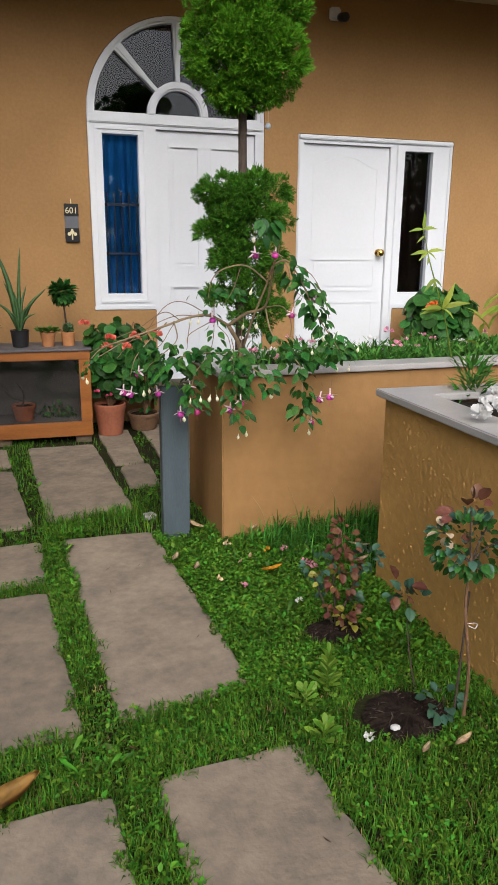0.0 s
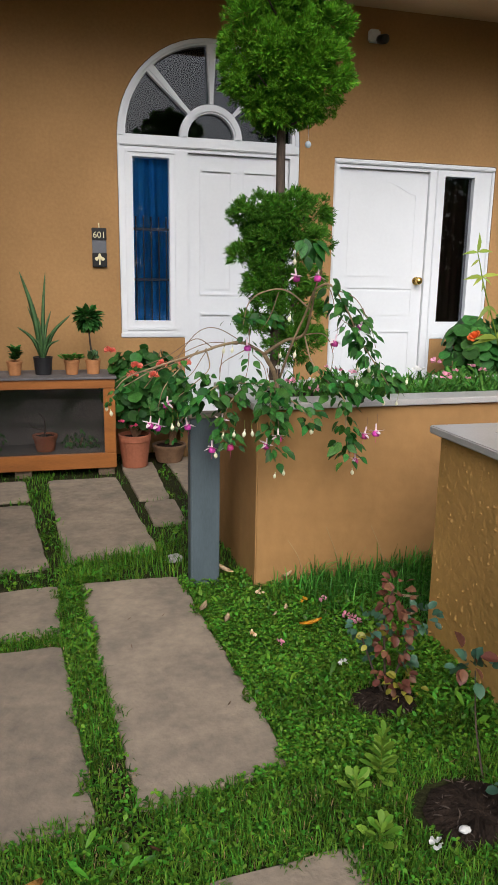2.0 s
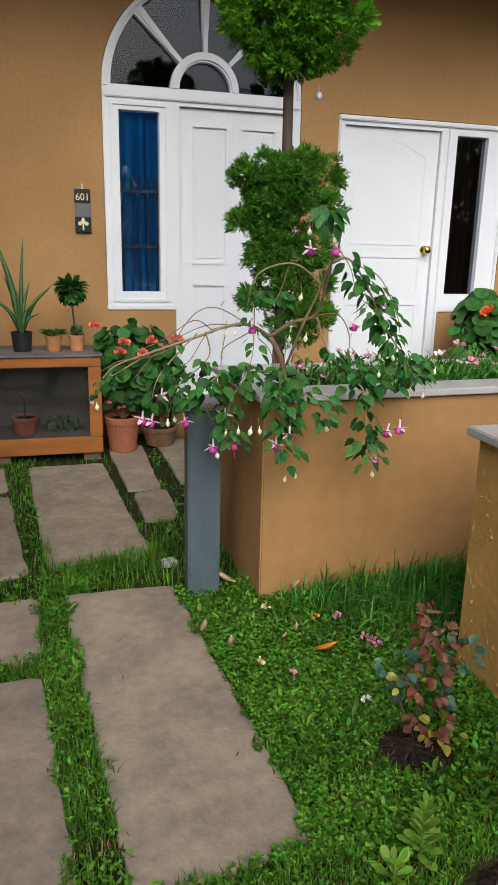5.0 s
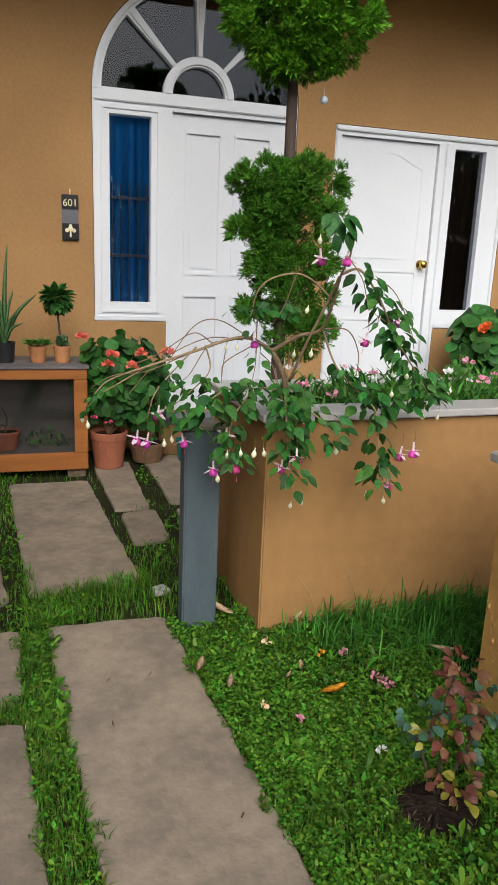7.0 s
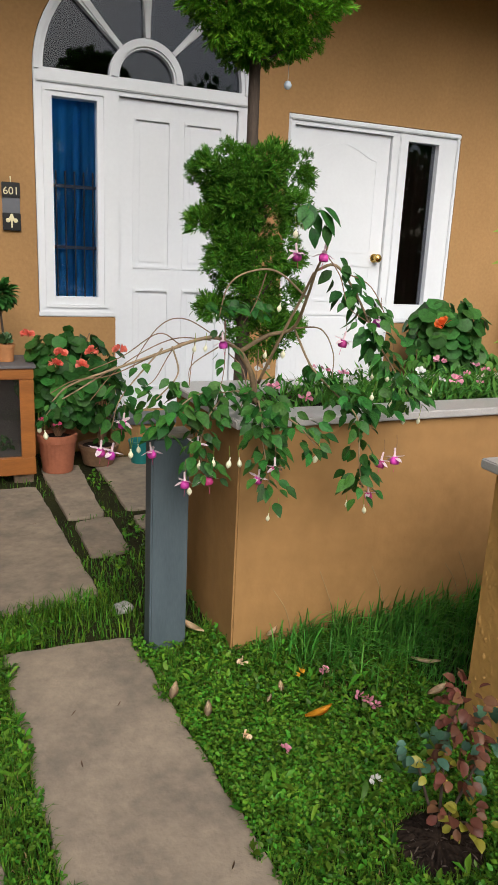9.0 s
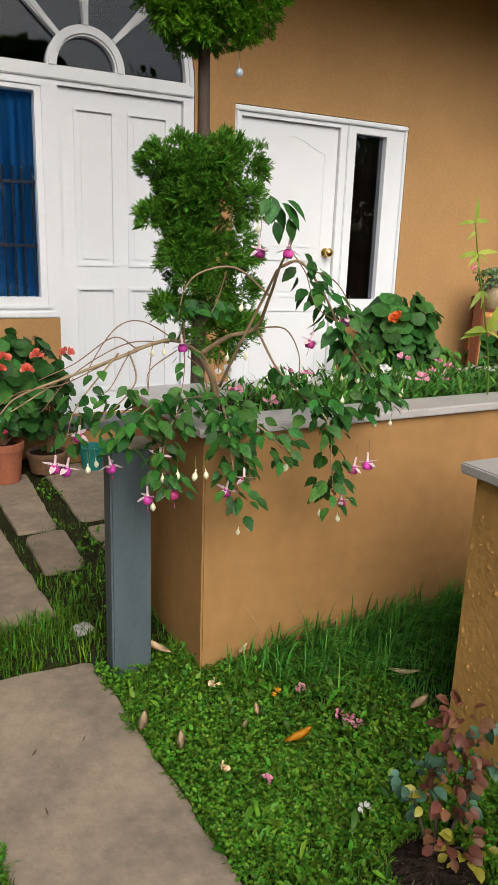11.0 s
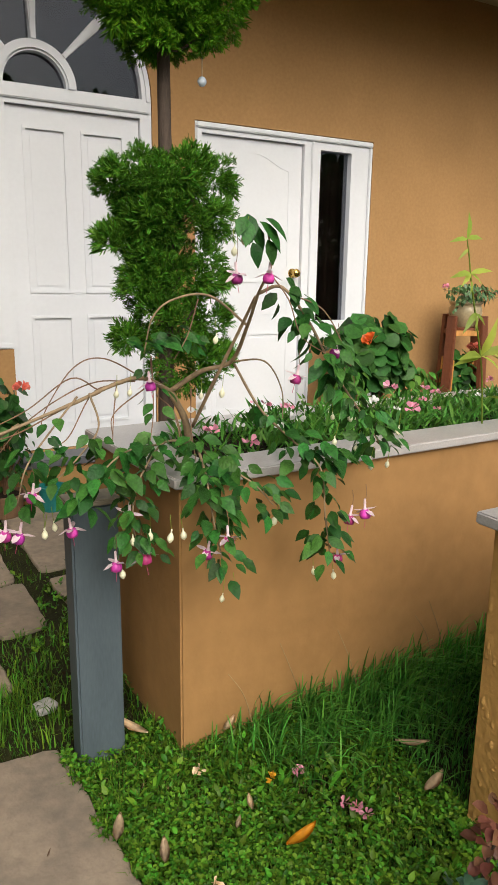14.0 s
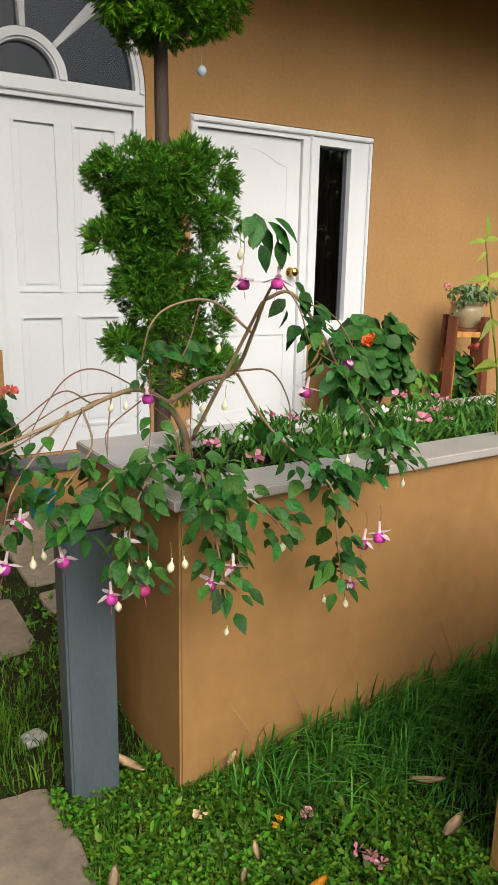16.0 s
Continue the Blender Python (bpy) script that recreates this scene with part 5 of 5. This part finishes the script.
TWIGS = [
    [(1.085, 3.440, 1.062), (0.960, 3.390, 1.075), (0.850, 3.350, 1.045), (0.740, 3.310, 0.985), (0.660, 3.290, 0.900)],
    [(0.960, 3.365, 1.050), (0.850, 3.330, 1.020), (0.720, 3.290, 0.975), (0.610, 3.270, 0.965), (0.540, 3.260, 0.930)],
    [(1.124, 3.470, 1.065), (0.987, 3.400, 1.134), (0.893, 3.360, 1.120), (0.809, 3.320, 1.026), (0.787, 3.300, 0.970)],
    [(1.019, 3.400, 1.066), (0.942, 3.370, 1.049), (0.868, 3.320, 0.960), (0.830, 3.300, 0.936)],
    [(0.962, 3.380, 1.055), (0.885, 3.360, 1.093), (0.765, 3.320, 1.029), (0.658, 3.300, 0.988)],
    [(1.019, 3.400, 1.066), (0.998, 3.370, 0.990), (0.986, 3.350, 0.921)],
    [(1.127, 3.480, 1.033), (1.008, 3.400, 0.984), (0.990, 3.360, 0.927)],
    [(1.180, 3.520, 1.007), (1.212, 3.460, 0.961), (1.222, 3.420, 0.870)],
    [(1.259, 3.570, 0.941), (1.258, 3.530, 0.864), (1.132, 3.300, 0.826)],
    [(1.307, 3.550, 1.015), (1.293, 3.520, 0.900), (1.228, 3.350, 0.839)],
    [(1.143, 3.460, 1.128), (1.130, 3.420, 0.973), (1.087, 3.360, 0.868)],
    [(1.368, 3.200, 1.360), (1.403, 3.160, 1.293), (1.418, 3.120, 1.204), (1.481, 3.100, 1.157)],
    [(1.428, 3.200, 1.307), (1.517, 3.160, 1.262), (1.573, 3.120, 1.137), (1.582, 3.100, 1.074)],
    [(1.246, 3.370, 1.288), (1.209, 3.360, 1.192), (1.169, 3.360, 1.128)],
]
for p, r0, r1 in MAIN:
    part("branch", tube(spline(p, 7), r0, r1, 7, wob=0.15), M_TWIG, fu, smooth=True)
for p in TWIGS:
    part("twig", tube(spline(p, 6), 0.0022, 0.0012, 5), M_STALK, fu)
fl = Leaves(OVATE)


def leafy(pts, n, size, spread=0.05, droop=0.6):
    for q, d in along(spline(pts, 6), int(n * 1.25)):
        for sgn in (-1, 1):
            a = rnd(0, 6.28)
            side = Vector((math.cos(a), math.sin(a) - 0.3, 0))
            at = q + side * rnd(0.004, spread) + Vector((0, 0, rnd(-spread, spread) * 0.6))
            fl.add(at, side + d * 0.4 + Vector((0, 0, -droop * rnd(0.3, 1.6))), rnd(*size), up=(rnd(-.9, .9), rnd(-1.1, 0.1), rnd(0.2, 1.3)))


BIG, MID, SMALL = (0.045, 0.074), (0.032, 0.058), (0.022, 0.04)
leafy(MAIN[8][0][1:], 30, MID, 0.06)
leafy(MAIN[8][0][1:4], 14, BIG, 0.06)
leafy(MAIN[9][0], 20, MID, 0.055)
leafy(MAIN[10][0][1:], 28, MID, 0.055)
leafy(MAIN[11][0], 20, BIG, 0.05)
leafy(MAIN[12][0][1:], 11, MID, 0.05)
leafy(MAIN[13][0][1:], 11, MID, 0.05)
leafy(MAIN[14][0][1:], 9, SMALL, 0.03)
leafy(MAIN[7][0][2:], 24, MID, 0.045)
leafy(MAIN[7][0][1:3], 6, MID, 0.04)
leafy(MAIN[4][0][1:4], 16, BIG, 0.05)
leafy(MAIN[4][0][2:], 30, MID, 0.075)
leafy(MAIN[4][0][3:], 12, MID, 0.06)
leafy(TWIGS[10], 8, MID, 0.04)
leafy([(1.187, 3.420, 1.189), (1.260, 3.420, 1.162)], 7, MID, 0.05)
leafy([(1.021, 3.400, 1.162), (1.099, 3.400, 1.176), (1.160, 3.420, 1.189)], 8, MID, 0.04)
leafy([(1.380, 3.100, 0.911), (1.465, 3.060, 0.927), (1.537, 3.050, 0.890)], 10, BIG, 0.05)
leafy([(1.407, 3.000, 0.722), (1.446, 3.000, 0.675)], 5, MID, 0.04)
TIP = Vector((1.300, 3.180, 1.489))
for dx, L in ((-0.02, 0.07), (0.02, 0.085), (0.04, 0.09), (-0.04, 0.06), (0.055, 0.075), (0.0, 0.075), (-0.01, 0.08), (0.065, 0.08)):
    fl.add(TIP + Vector((dx * 0.6, rnd(-.03, .03), rnd(-0.01, 0.012))), (dx * 8, -0.2, -0.5), L, up=(0, -0.5, 1))
for px in ((1.294, 3.160, 1.431), (1.337, 3.160, 1.439)):
    fl.add(px, (0.25, -0.1, -1), 0.065, up=(0, -1, 0.3))
fl.done("leaves", M_FUCHSIA, fu, "glossy dark green pointed leaves")


def make_flower():
    """Meshes of one hanging flower: its swept sepals with the tube, the corolla, the stamens."""
    s = Leaves(((0.0, 0.13, 0.0), (0.35, 0.25, 0.03), (0.7, 0.19, 0.03), (1.0, 0.0, 0.10)))
    for k in range(4):
        a = k * math.pi / 2 + 0.4
        s.add((math.cos(a) * 0.004, math.sin(a) * 0.004, -0.018), (math.cos(a), math.sin(a), 0.05 if k % 2 else -0.5), 0.034, up=(0, 0, 1))
    ob = s.done("sepal_ring", M_SEPAL)
    sep = ob.data
    bpy.data.objects.remove(ob)
    cor = bpy.data.meshes.new("corolla")
    b = lathe([(0.0, -0.017), (0.008, -0.016), (0.0135, -0.023), (0.0148, -0.031), (0.0125, -0.039), (0.0, -0.0395)], seg=10)
    b.to_mesh(cor)
    b.free()
    cor.materials.append(M_COROLLA)
    tub = bpy.data.meshes.new("flower_tube")
    b = lathe([(0.0, 0.012), (0.003, 0.010), (0.0035, 0.0), (0.003, -0.008), (0.0055, -0.018), (0.0, -0.019)], seg=8)
    b.to_mesh(tub)
    b.free()
    tub.materials.append(M_SEPAL)
    bud = bpy.data.meshes.new("bud")
    b = lathe([(0.0, 0.008), (0.0022, 0.006), (0.002, -0.002), (0.005, -0.006), (0.0095, -0.014), (0.0092, -0.022), (0.004, -0.029), (0.0, -0.032)], seg=9)
    b.to_mesh(bud)
    b.free()
    bud.materials.append(M_BUD)
    for me in (cor, bud):
        for p in me.polygons:
            p.use_smooth = True
    pis = bpy.data.meshes.new("pistil")
    b = tube([Vector((0, 0, -0.04)), Vector((0.002, 0.001, -0.064))], 0.0007, 0.0007, 4)
    b.to_mesh(pis)
    b.free()
    pis.materials.append(M_HOTPINK)
    return sep, cor, tub, bud, pis


SEP, COR, TUB, BUD, PIS = make_flower()


def flower(at, s=1.0, stalk=0.05):
    f = new("flower", TUB)
    f.parent = fu
    f.matrix_local = pose(*at, rnd(-14, 14), rnd(-14, 14), rnd(0, 360)) @ Matrix.Diagonal((s, s, s, 1))
    for nm, me in (("sepal_ring", SEP), ("corolla", COR), ("pistil", PIS)):
        o = new(nm, me)
        o.parent = f
    top = Vector(at) + Vector((rnd(-.008, .008), rnd(-.008, .008), stalk))
    part("flower_stalk", tube(spline([Vector(at), Vector(at).lerp(top, 0.5) + Vector((0.004, 0, 0)), top], 3), 0.0007, 0.0009, 4), M_STALK, fu)


def bud(at, s=1.0, stalk=0.04):
    o = new("bud", BUD)
    o.parent = fu
    o.matrix_local = pose(*at, rnd(-12, 12), rnd(-12, 12), rnd(0, 360)) @ Matrix.Diagonal((s, s, s, 1))
    top = Vector(at) + Vector((rnd(-.01, .01), rnd(-.01, .01), stalk))
    part("bud_stalk", tube([Vector(at), top], 0.0007, 0.0009, 4), M_LIME, fu)


for c in ((1.253, 3.170, 1.373), (1.350, 3.170, 1.374)):
    flower(c, 1.05, 0.09)
for c in ((0.673, 3.190, 0.792), (0.742, 3.200, 0.869), (0.707, 3.190, 0.782), (0.812, 3.160, 0.786), (0.907, 3.120, 0.699), (0.974, 3.120, 0.709), (1.105, 3.020, 0.725), (1.145, 3.000, 0.762),
          (1.557, 3.000, 0.768), (1.513, 3.000, 0.757), (1.472, 3.000, 0.654), (1.127, 3.440, 1.076), (1.425, 3.140, 1.116), (1.518, 3.100, 1.184), (0.956, 3.150, 0.806)):
    flower(c, rnd(0.9, 1.12))
for c in ((0.757, 3.180, 0.768), (0.921, 3.120, 0.662), (0.955, 3.130, 0.735), (1.000, 3.130, 0.741), (1.056, 3.060, 0.757), (1.297, 3.030, 0.764), (1.397, 3.000, 0.616), (1.462, 3.000, 0.594),
          (1.143, 3.020, 0.588), (1.179, 3.020, 0.598), (1.486, 3.050, 0.943), (1.559, 3.050, 0.917), (1.538, 3.060, 1.002), (1.558, 3.060, 0.984), (1.662, 3.040, 0.863), (1.601, 3.040, 0.869),
          (1.270, 3.400, 1.027), (1.337, 3.400, 1.032), (1.012, 3.380, 1.052), (1.049, 3.380, 1.054), (1.297, 3.360, 1.190), (1.712, 3.060, 0.948), (1.026, 3.060, 0.758),
          (0.507, 3.250, 0.838), (0.522, 3.250, 0.820), (0.763, 3.200, 0.763), (0.785, 3.200, 0.776), (1.498, 3.080, 1.001), (1.279, 3.170, 1.452), (1.249, 3.170, 1.422)):
    bud(c, rnd(0.6, 0.9))

# ---- roses on the lawn ----
random.seed(67)
rose = thing("rose_bush", "young rose with red, blue-green and yellowing leaves on the lawn", "rose bush")
RB = Vector((1.325, 2.318, 0.0))
stems = [[RB, RB + Vector((-0.015, -0.01, 0.14)), RB + Vector((-0.03, -0.02, 0.30)), RB + Vector((-0.01, -0.03, 0.40))], [RB, RB + Vector((0.02, -0.03, 0.12)), RB + Vector((0.075, -0.04, 0.27))], [RB, RB + Vector((-0.05, -0.02, 0.10)), RB + Vector((-0.11, -0.03, 0.25))]]
for s_ in stems:
    part("stem", tube(spline(s_, 5), 0.0045, 0.003, 6), M_BARK, rose)


def clump(parent, centre, spread, n, size, mat, name="leaves"):
    lv = Leaves(((0.0, 0.05, 0.0), (0.2, 0.28, 0.03), (0.45, 0.37, 0.02), (0.78, 0.27, 0.0), (1.0, 0.0, -0.08)))
    for _ in range(n):
        d = sphere_dir()
        lv.add(Vector(centre) + Vector((d.x * spread[0], d.y * spread[1], d.z * spread[2])), d + Vector((0, -0.2, -0.2)), rnd(*size), up=(rnd(-.8, .8), rnd(-1, 0.2), 1), fold=0.2)
    return lv.done(name, mat, parent)


for dz, wide, n in ((0.40, 0.03, 16), (0.35, 0.045, 24), (0.28, 0.05, 24), (0.21, 0.05, 20)):
    clump(rose, RB + Vector((0.005, -0.03, dz)), (wide, 0.045, 0.035), n, (0.022, 0.038), M_ROSE_RED, "red_leaves")
clump(rose, RB + Vector((0.0, -0.05, 0.11)), (0.05, 0.04, 0.04), 18, (0.022, 0.04), M_ROSE_RED, "red_leaves")
clump(rose, RB + Vector((0.095, -0.03, 0.29)), (0.05, 0.04, 0.03), 24, (0.022, 0.038), M_ROSE_BLUE, "blue_green_leaves")
clump(rose, RB + Vector((-0.09, -0.02, 0.28)), (0.045, 0.04, 0.035), 22, (0.022, 0.038), M_ROSE_BLUE, "blue_green_leaves")
clump(rose, RB + Vector((-0.06, -0.04, 0.23)), (0.04, 0.03, 0.025), 12, (0.022, 0.038), M_ROSE_YELLOW, "yellow_leaves")
clump(rose, RB + Vector((0.04, -0.06, 0.07)), (0.05, 0.04, 0.04), 14, (0.022, 0.04), M_ROSE_YELLOW, "yellow_leaves")
clump(rose, RB + Vector((0.01, 0.0, 0.17)), (0.07, 0.05, 0.07), 20, (0.022, 0.04), M_ROSE_BLUE, "green_leaves")

std = thing("standard_rose", "small standard rose with a slanting stem tied with string", "rose bush")
SB = Vector((1.462, 1.69, 0.0))
SC = Vector((1.460, 1.720, 0.536))
part("stem", tube(spline([SB, SB.lerp(SC, 0.35) + Vector((0.012, 0, 0)), SB.lerp(SC, 0.7) + Vector((-0.01, 0, 0)), SC], 5), 0.0055, 0.004, 7), M_STALK, std)
part("stake", tube([SB + Vector((-0.02, 0.02, 0)), SB.lerp(SC, 0.8)], 0.004, 0.003, 6), M_BARK, std, "thin dark stake")
SS = Vector((1.481, 1.710, 0.317))
part("string", tube(spline([SS + Vector((-0.016, 0, 0.005)), SS + Vector((0.0, -0.01, 0.0)), SS + Vector((0.012, 0, 0.008)), SS + Vector((0.0, 0.012, 0.004)), SS + Vector((-0.03, 0.0, 0.012))], 4), 0.0013, 0.001, 5), M_STRING, std, "white string tie")
for dx, dz in ((-0.09, 0.06), (0.05, 0.12), (-0.02, 0.14), (0.08, 0.04), (-0.06, -0.01)):
    part("shoot", tube(spline([SC - Vector((0, 0, 0.02)), SC + Vector((dx * 0.5, 0, dz * 0.4)), SC + Vector((dx, -0.01, dz))], 4), 0.0035, 0.002, 5), M_BARK, std)
clump(std, SC + Vector((-0.01, 0.0, 0.045)), (0.105, 0.08, 0.07), 70, (0.022, 0.036), M_ROSE_BLUE, "blue_green_leaves")
clump(std, SC + Vector((-0.01, 0.0, 0.03)), (0.10, 0.08, 0.07), 130, (0.022, 0.036), M_GERANIUM, "dark_green_leaves")
clump(std, SC + Vector((-0.01, 0.0, 0.12)), (0.06, 0.05, 0.05), 12, (0.03, 0.05), M_ROSE_RED, "red_leaves")
clump(std, SC + Vector((-0.09, 0.0, 0.08)), (0.02, 0.02, 0.02), 5, (0.03, 0.04), M_PALELEAF, "faded_bloom")

sr = thing("rose_shoot", "thin young rose shoot beside the planter", "rose bush")
Q = (1.416, 1.887, 0.000)
T = Vector((1.402, 1.950, 0.299))
part("stem", tube(spline([Q, Vector(Q).lerp(T, .5) + Vector((-.01, 0, 0)), T], 5), 0.003, 0.002, 5), M_BARK, sr)
clump(sr, T, (0.06, 0.04, 0.03), 16, (0.03, 0.05), M_ROSE_BLUE)
clump(sr, T + Vector((-0.03, 0, 0.04)), (0.04, 0.03, 0.03), 8, (0.03, 0.05), M_ROSE_RED, "red_leaves")
sl = thing("rose_shoot", "low blue-green rose shoot by the mulch patch", "rose bush")
clump(sl, Vector((1.431, 1.747, 0.030)) + Vector((0, 0, 0.02)), (0.055, 0.05, 0.025), 22, (0.03, 0.05), M_ROSE_BLUE)
part("stem", tube([Vector((1.456, 1.784, 0.000)), Vector((1.456, 1.784, 0.000)) + Vector((0, 0, 0.05))], 0.003, 0.002, 5), M_BARK, sl)

# upright weed rosettes
for c, h, n in (((1.137, 1.949, 0.000), 0.14, 46), ((1.047, 1.748, 0.000), 0.04, 14), ((1.039, 1.738, 0.000), 0.04, 10), ((1.052, 1.913, 0.000), 0.05, 14)):
    wd = thing("weed_plant", "bright green leafy weed growing in the lawn", "weed")
    part("stem", tube([Vector(c), Vector(c) + Vector((0, 0, h))], 0.003, 0.002, 5), M_LIME, wd)
    lv = Leaves(((0.0, 0.04, 0.0), (0.3, 0.10, 0.04), (0.7, 0.20, 0.03), (0.9, 0.14, 0.0), (1.0, 0.0, -0.02)))
    for i in range(n):
        a, t = i * 2.4, i / n
        lv.add(Vector(c) + Vector((0, 0, h * t)), (math.cos(a), math.sin(a), 0.35 + 1.2 * t), rnd(0.045, 0.075) * (1 - 0.35 * t))
    lv.done("leaves", M_WEED, wd)

# ---- fallen leaves, petals, stones ----
random.seed(71)


def fallen(name, at, yaw, length, width, mat, label, curl=0.25, group="", tilt=0):
    b = bmesh.new()
    rows = []
    n = 8
    for i in range(n + 1):
        t = i / n
        w = width * math.sin(math.pi * min(0.98, 0.04 + t * 0.96)) ** 0.8
        z = curl * length * (t - 0.5) ** 2 + 0.003
        rows.append([b.verts.new((length * (t - 0.5), s_ * w / 2, z + abs(s_) * curl * width * 0.5)) for s_ in (-1, 0, 1)])
    for p, q in zip(rows, rows[1:]):
        for k in range(2):
            b.faces.new((p[k], q[k], q[k + 1], p[k + 1]))
    bmesh.ops.solidify(b, geom=b.faces[:], thickness=0.0008)
    ob = link_mesh(name, b, mat, smooth=True)
    ob.matrix_world = pose(*at, tilt, 0, yaw)
    return tagged(ob, label, "leaf", group)


fallen("fallen_leaf", (0.175, 1.69, 0.05), 32, 0.20, 0.075, M_DRYLEAF, "large curled ochre leaf lying on a slab", 0.3)
for i, (c, yaw, L, mm) in enumerate((((1.216, 2.751, 0.055), 15, 0.09, M_YELLOWPETAL), ((1.683, 2.889, 0.055), -30, 0.085, M_PALELEAF), ((1.621, 2.738, 0.055), 20, 0.09, M_PALELEAF), ((1.017, 3.335, 0.050), -65, 0.10, M_PALELEAF),
                                      ((1.268, 3.212, 0.055), 40, 0.07, M_PALELEAF), ((0.848, 2.985, 0.050), 65, 0.08, M_PALELEAF), ((0.918, 2.869, 0.050), 70, 0.07, M_PALELEAF), ((1.168, 2.911, 0.050), 70, 0.05, M_PALELEAF),
                                      ((1.386, 1.571, 0.045), 25, 0.07, M_PALELEAF), ((1.281, 1.587, 0.030), 40, 0.05, M_PALELEAF), ((1.109, 2.866, 0.050), 50, 0.04, M_PALELEAF), ((0.507, 1.814, 0.025), -40, 0.03, M_ROSE_RED))):
    fallen("fallen_leaf", (c[0], c[1], c[2] + 0.008), yaw, L * 1.15, L * 0.34, mm, "dry curled leaf fallen on the grass", 0.35, "fallen leaves")
for c, mm in (((1.263, 2.969, 0.052), M_YELLOWPETAL), ((1.109, 3.086, 0.052), M_PALELEAF), ((1.343, 2.954, 0.052), M_PINK), ((1.379, 2.802, 0.052), M_PINK), ((1.397, 2.775, 0.052), M_PINK),
              ((1.064, 2.654, 0.048), M_PINK), ((0.982, 2.741, 0.048), M_PALELEAF), ((1.407, 2.746, 0.048), M_PINK), ((1.143, 1.656, 0.048), M_WHITEPETAL), ((1.237, 2.471, 0.048), M_WHITEPETAL)):
    p_ = thing("fallen_flower", "wilted flower fallen on the grass", "flower", "fallen flowers")
    blossom(p_, (c[0], c[1], c[2] + 0.006), 0.017, mm, 12)


def stone(name, at, r, mat, label):
    b = bmesh.new()
    bmesh.ops.create_icosphere(b, subdivisions=3, radius=1)
    for v in b.verts:
        k = 1 + 0.25 * noise.noise(v.co * 1.7 + Vector(at)) + 0.06 * noise.noise(v.co * 6)
        v.co = Vector((v.co.x * r * 1.25 * k, v.co.y * r * k, max(-0.3, v.co.z) * r * 0.7 * k))
    ob = link_mesh(name, b, mat, smooth=True)
    ob.location = at
    return tagged(ob, label, "stone")


stone("stone", (*(0.831, 3.637, 0.000)[:2], 0.012), 0.034, M_STONE, "rounded grey stone in the grass beside the post")
stone("pebble", (*(1.252, 1.710, 0.020)[:2], 0.026), 0.012, M_WHITEPETAL, "white pebble on the mulch")
for i in range(16):
    q = SLABS[i % 4]
    u, v_ = rnd(0.1, 0.9), rnd(0.1, 0.9)
    x = (q[0][0] * (1 - u) + q[1][0] * u) * (1 - v_) + (q[3][0] * (1 - u) + q[2][0] * u) * v_
    y = (q[0][1] * (1 - u) + q[1][1] * u) * (1 - v_) + (q[3][1] * (1 - u) + q[2][1] * u) * v_
    fallen("twig_scrap", (x, y, 0.017), rnd(0, 360), rnd(0.012, 0.03), 0.004, M_BROWNPOT, "tiny dry scrap lying on a slab", 0.2, "scraps on the slabs")

# ---- trees across the garden ----
random.seed(83)
for k in range(7):
    x, y = -7 + k * 3.6 + rnd(-.6, .6), -9.5 + rnd(-1, 1)
    tr = thing("tree", "broad-leaved tree standing across the garden", "tree", "trees across the garden")
    h = rnd(4.3, 5.4)
    part("trunk", tube(spline([(x, y, -0.05), (x + 0.1, y, 1.5), (x, y + 0.1, h * 0.8)], 5), 0.16, 0.05, 9), M_BARK, tr)
    lv = Leaves(((0.0, 0.1, 0.0), (0.5, 0.4, 0.05), (1.0, 0.0, 0.0)))
    lumps = [(x + rnd(-1.3, 1.3), y + rnd(-0.8, 0.8), rnd(0.6, h)) for _ in range(18)]
    for i in range(3200):
        c, d = Vector(random.choice(lumps)), sphere_dir()
        lv.add(c + d * rnd(0.4, 0.95), d + sphere_dir() * 0.6, rnd(0.16, 0.32))
    lv.done("crown", M_FUCHSIA, tr)
    for i in range(3):
        c = Vector(lumps[i])
        part("limb", tube(spline([(x, y, 1.4 + i * 0.5), Vector((x, y, 1.6 + i * .5)).lerp(c, .6), c], 4), 0.06, 0.02, 6), M_BARK, tr)
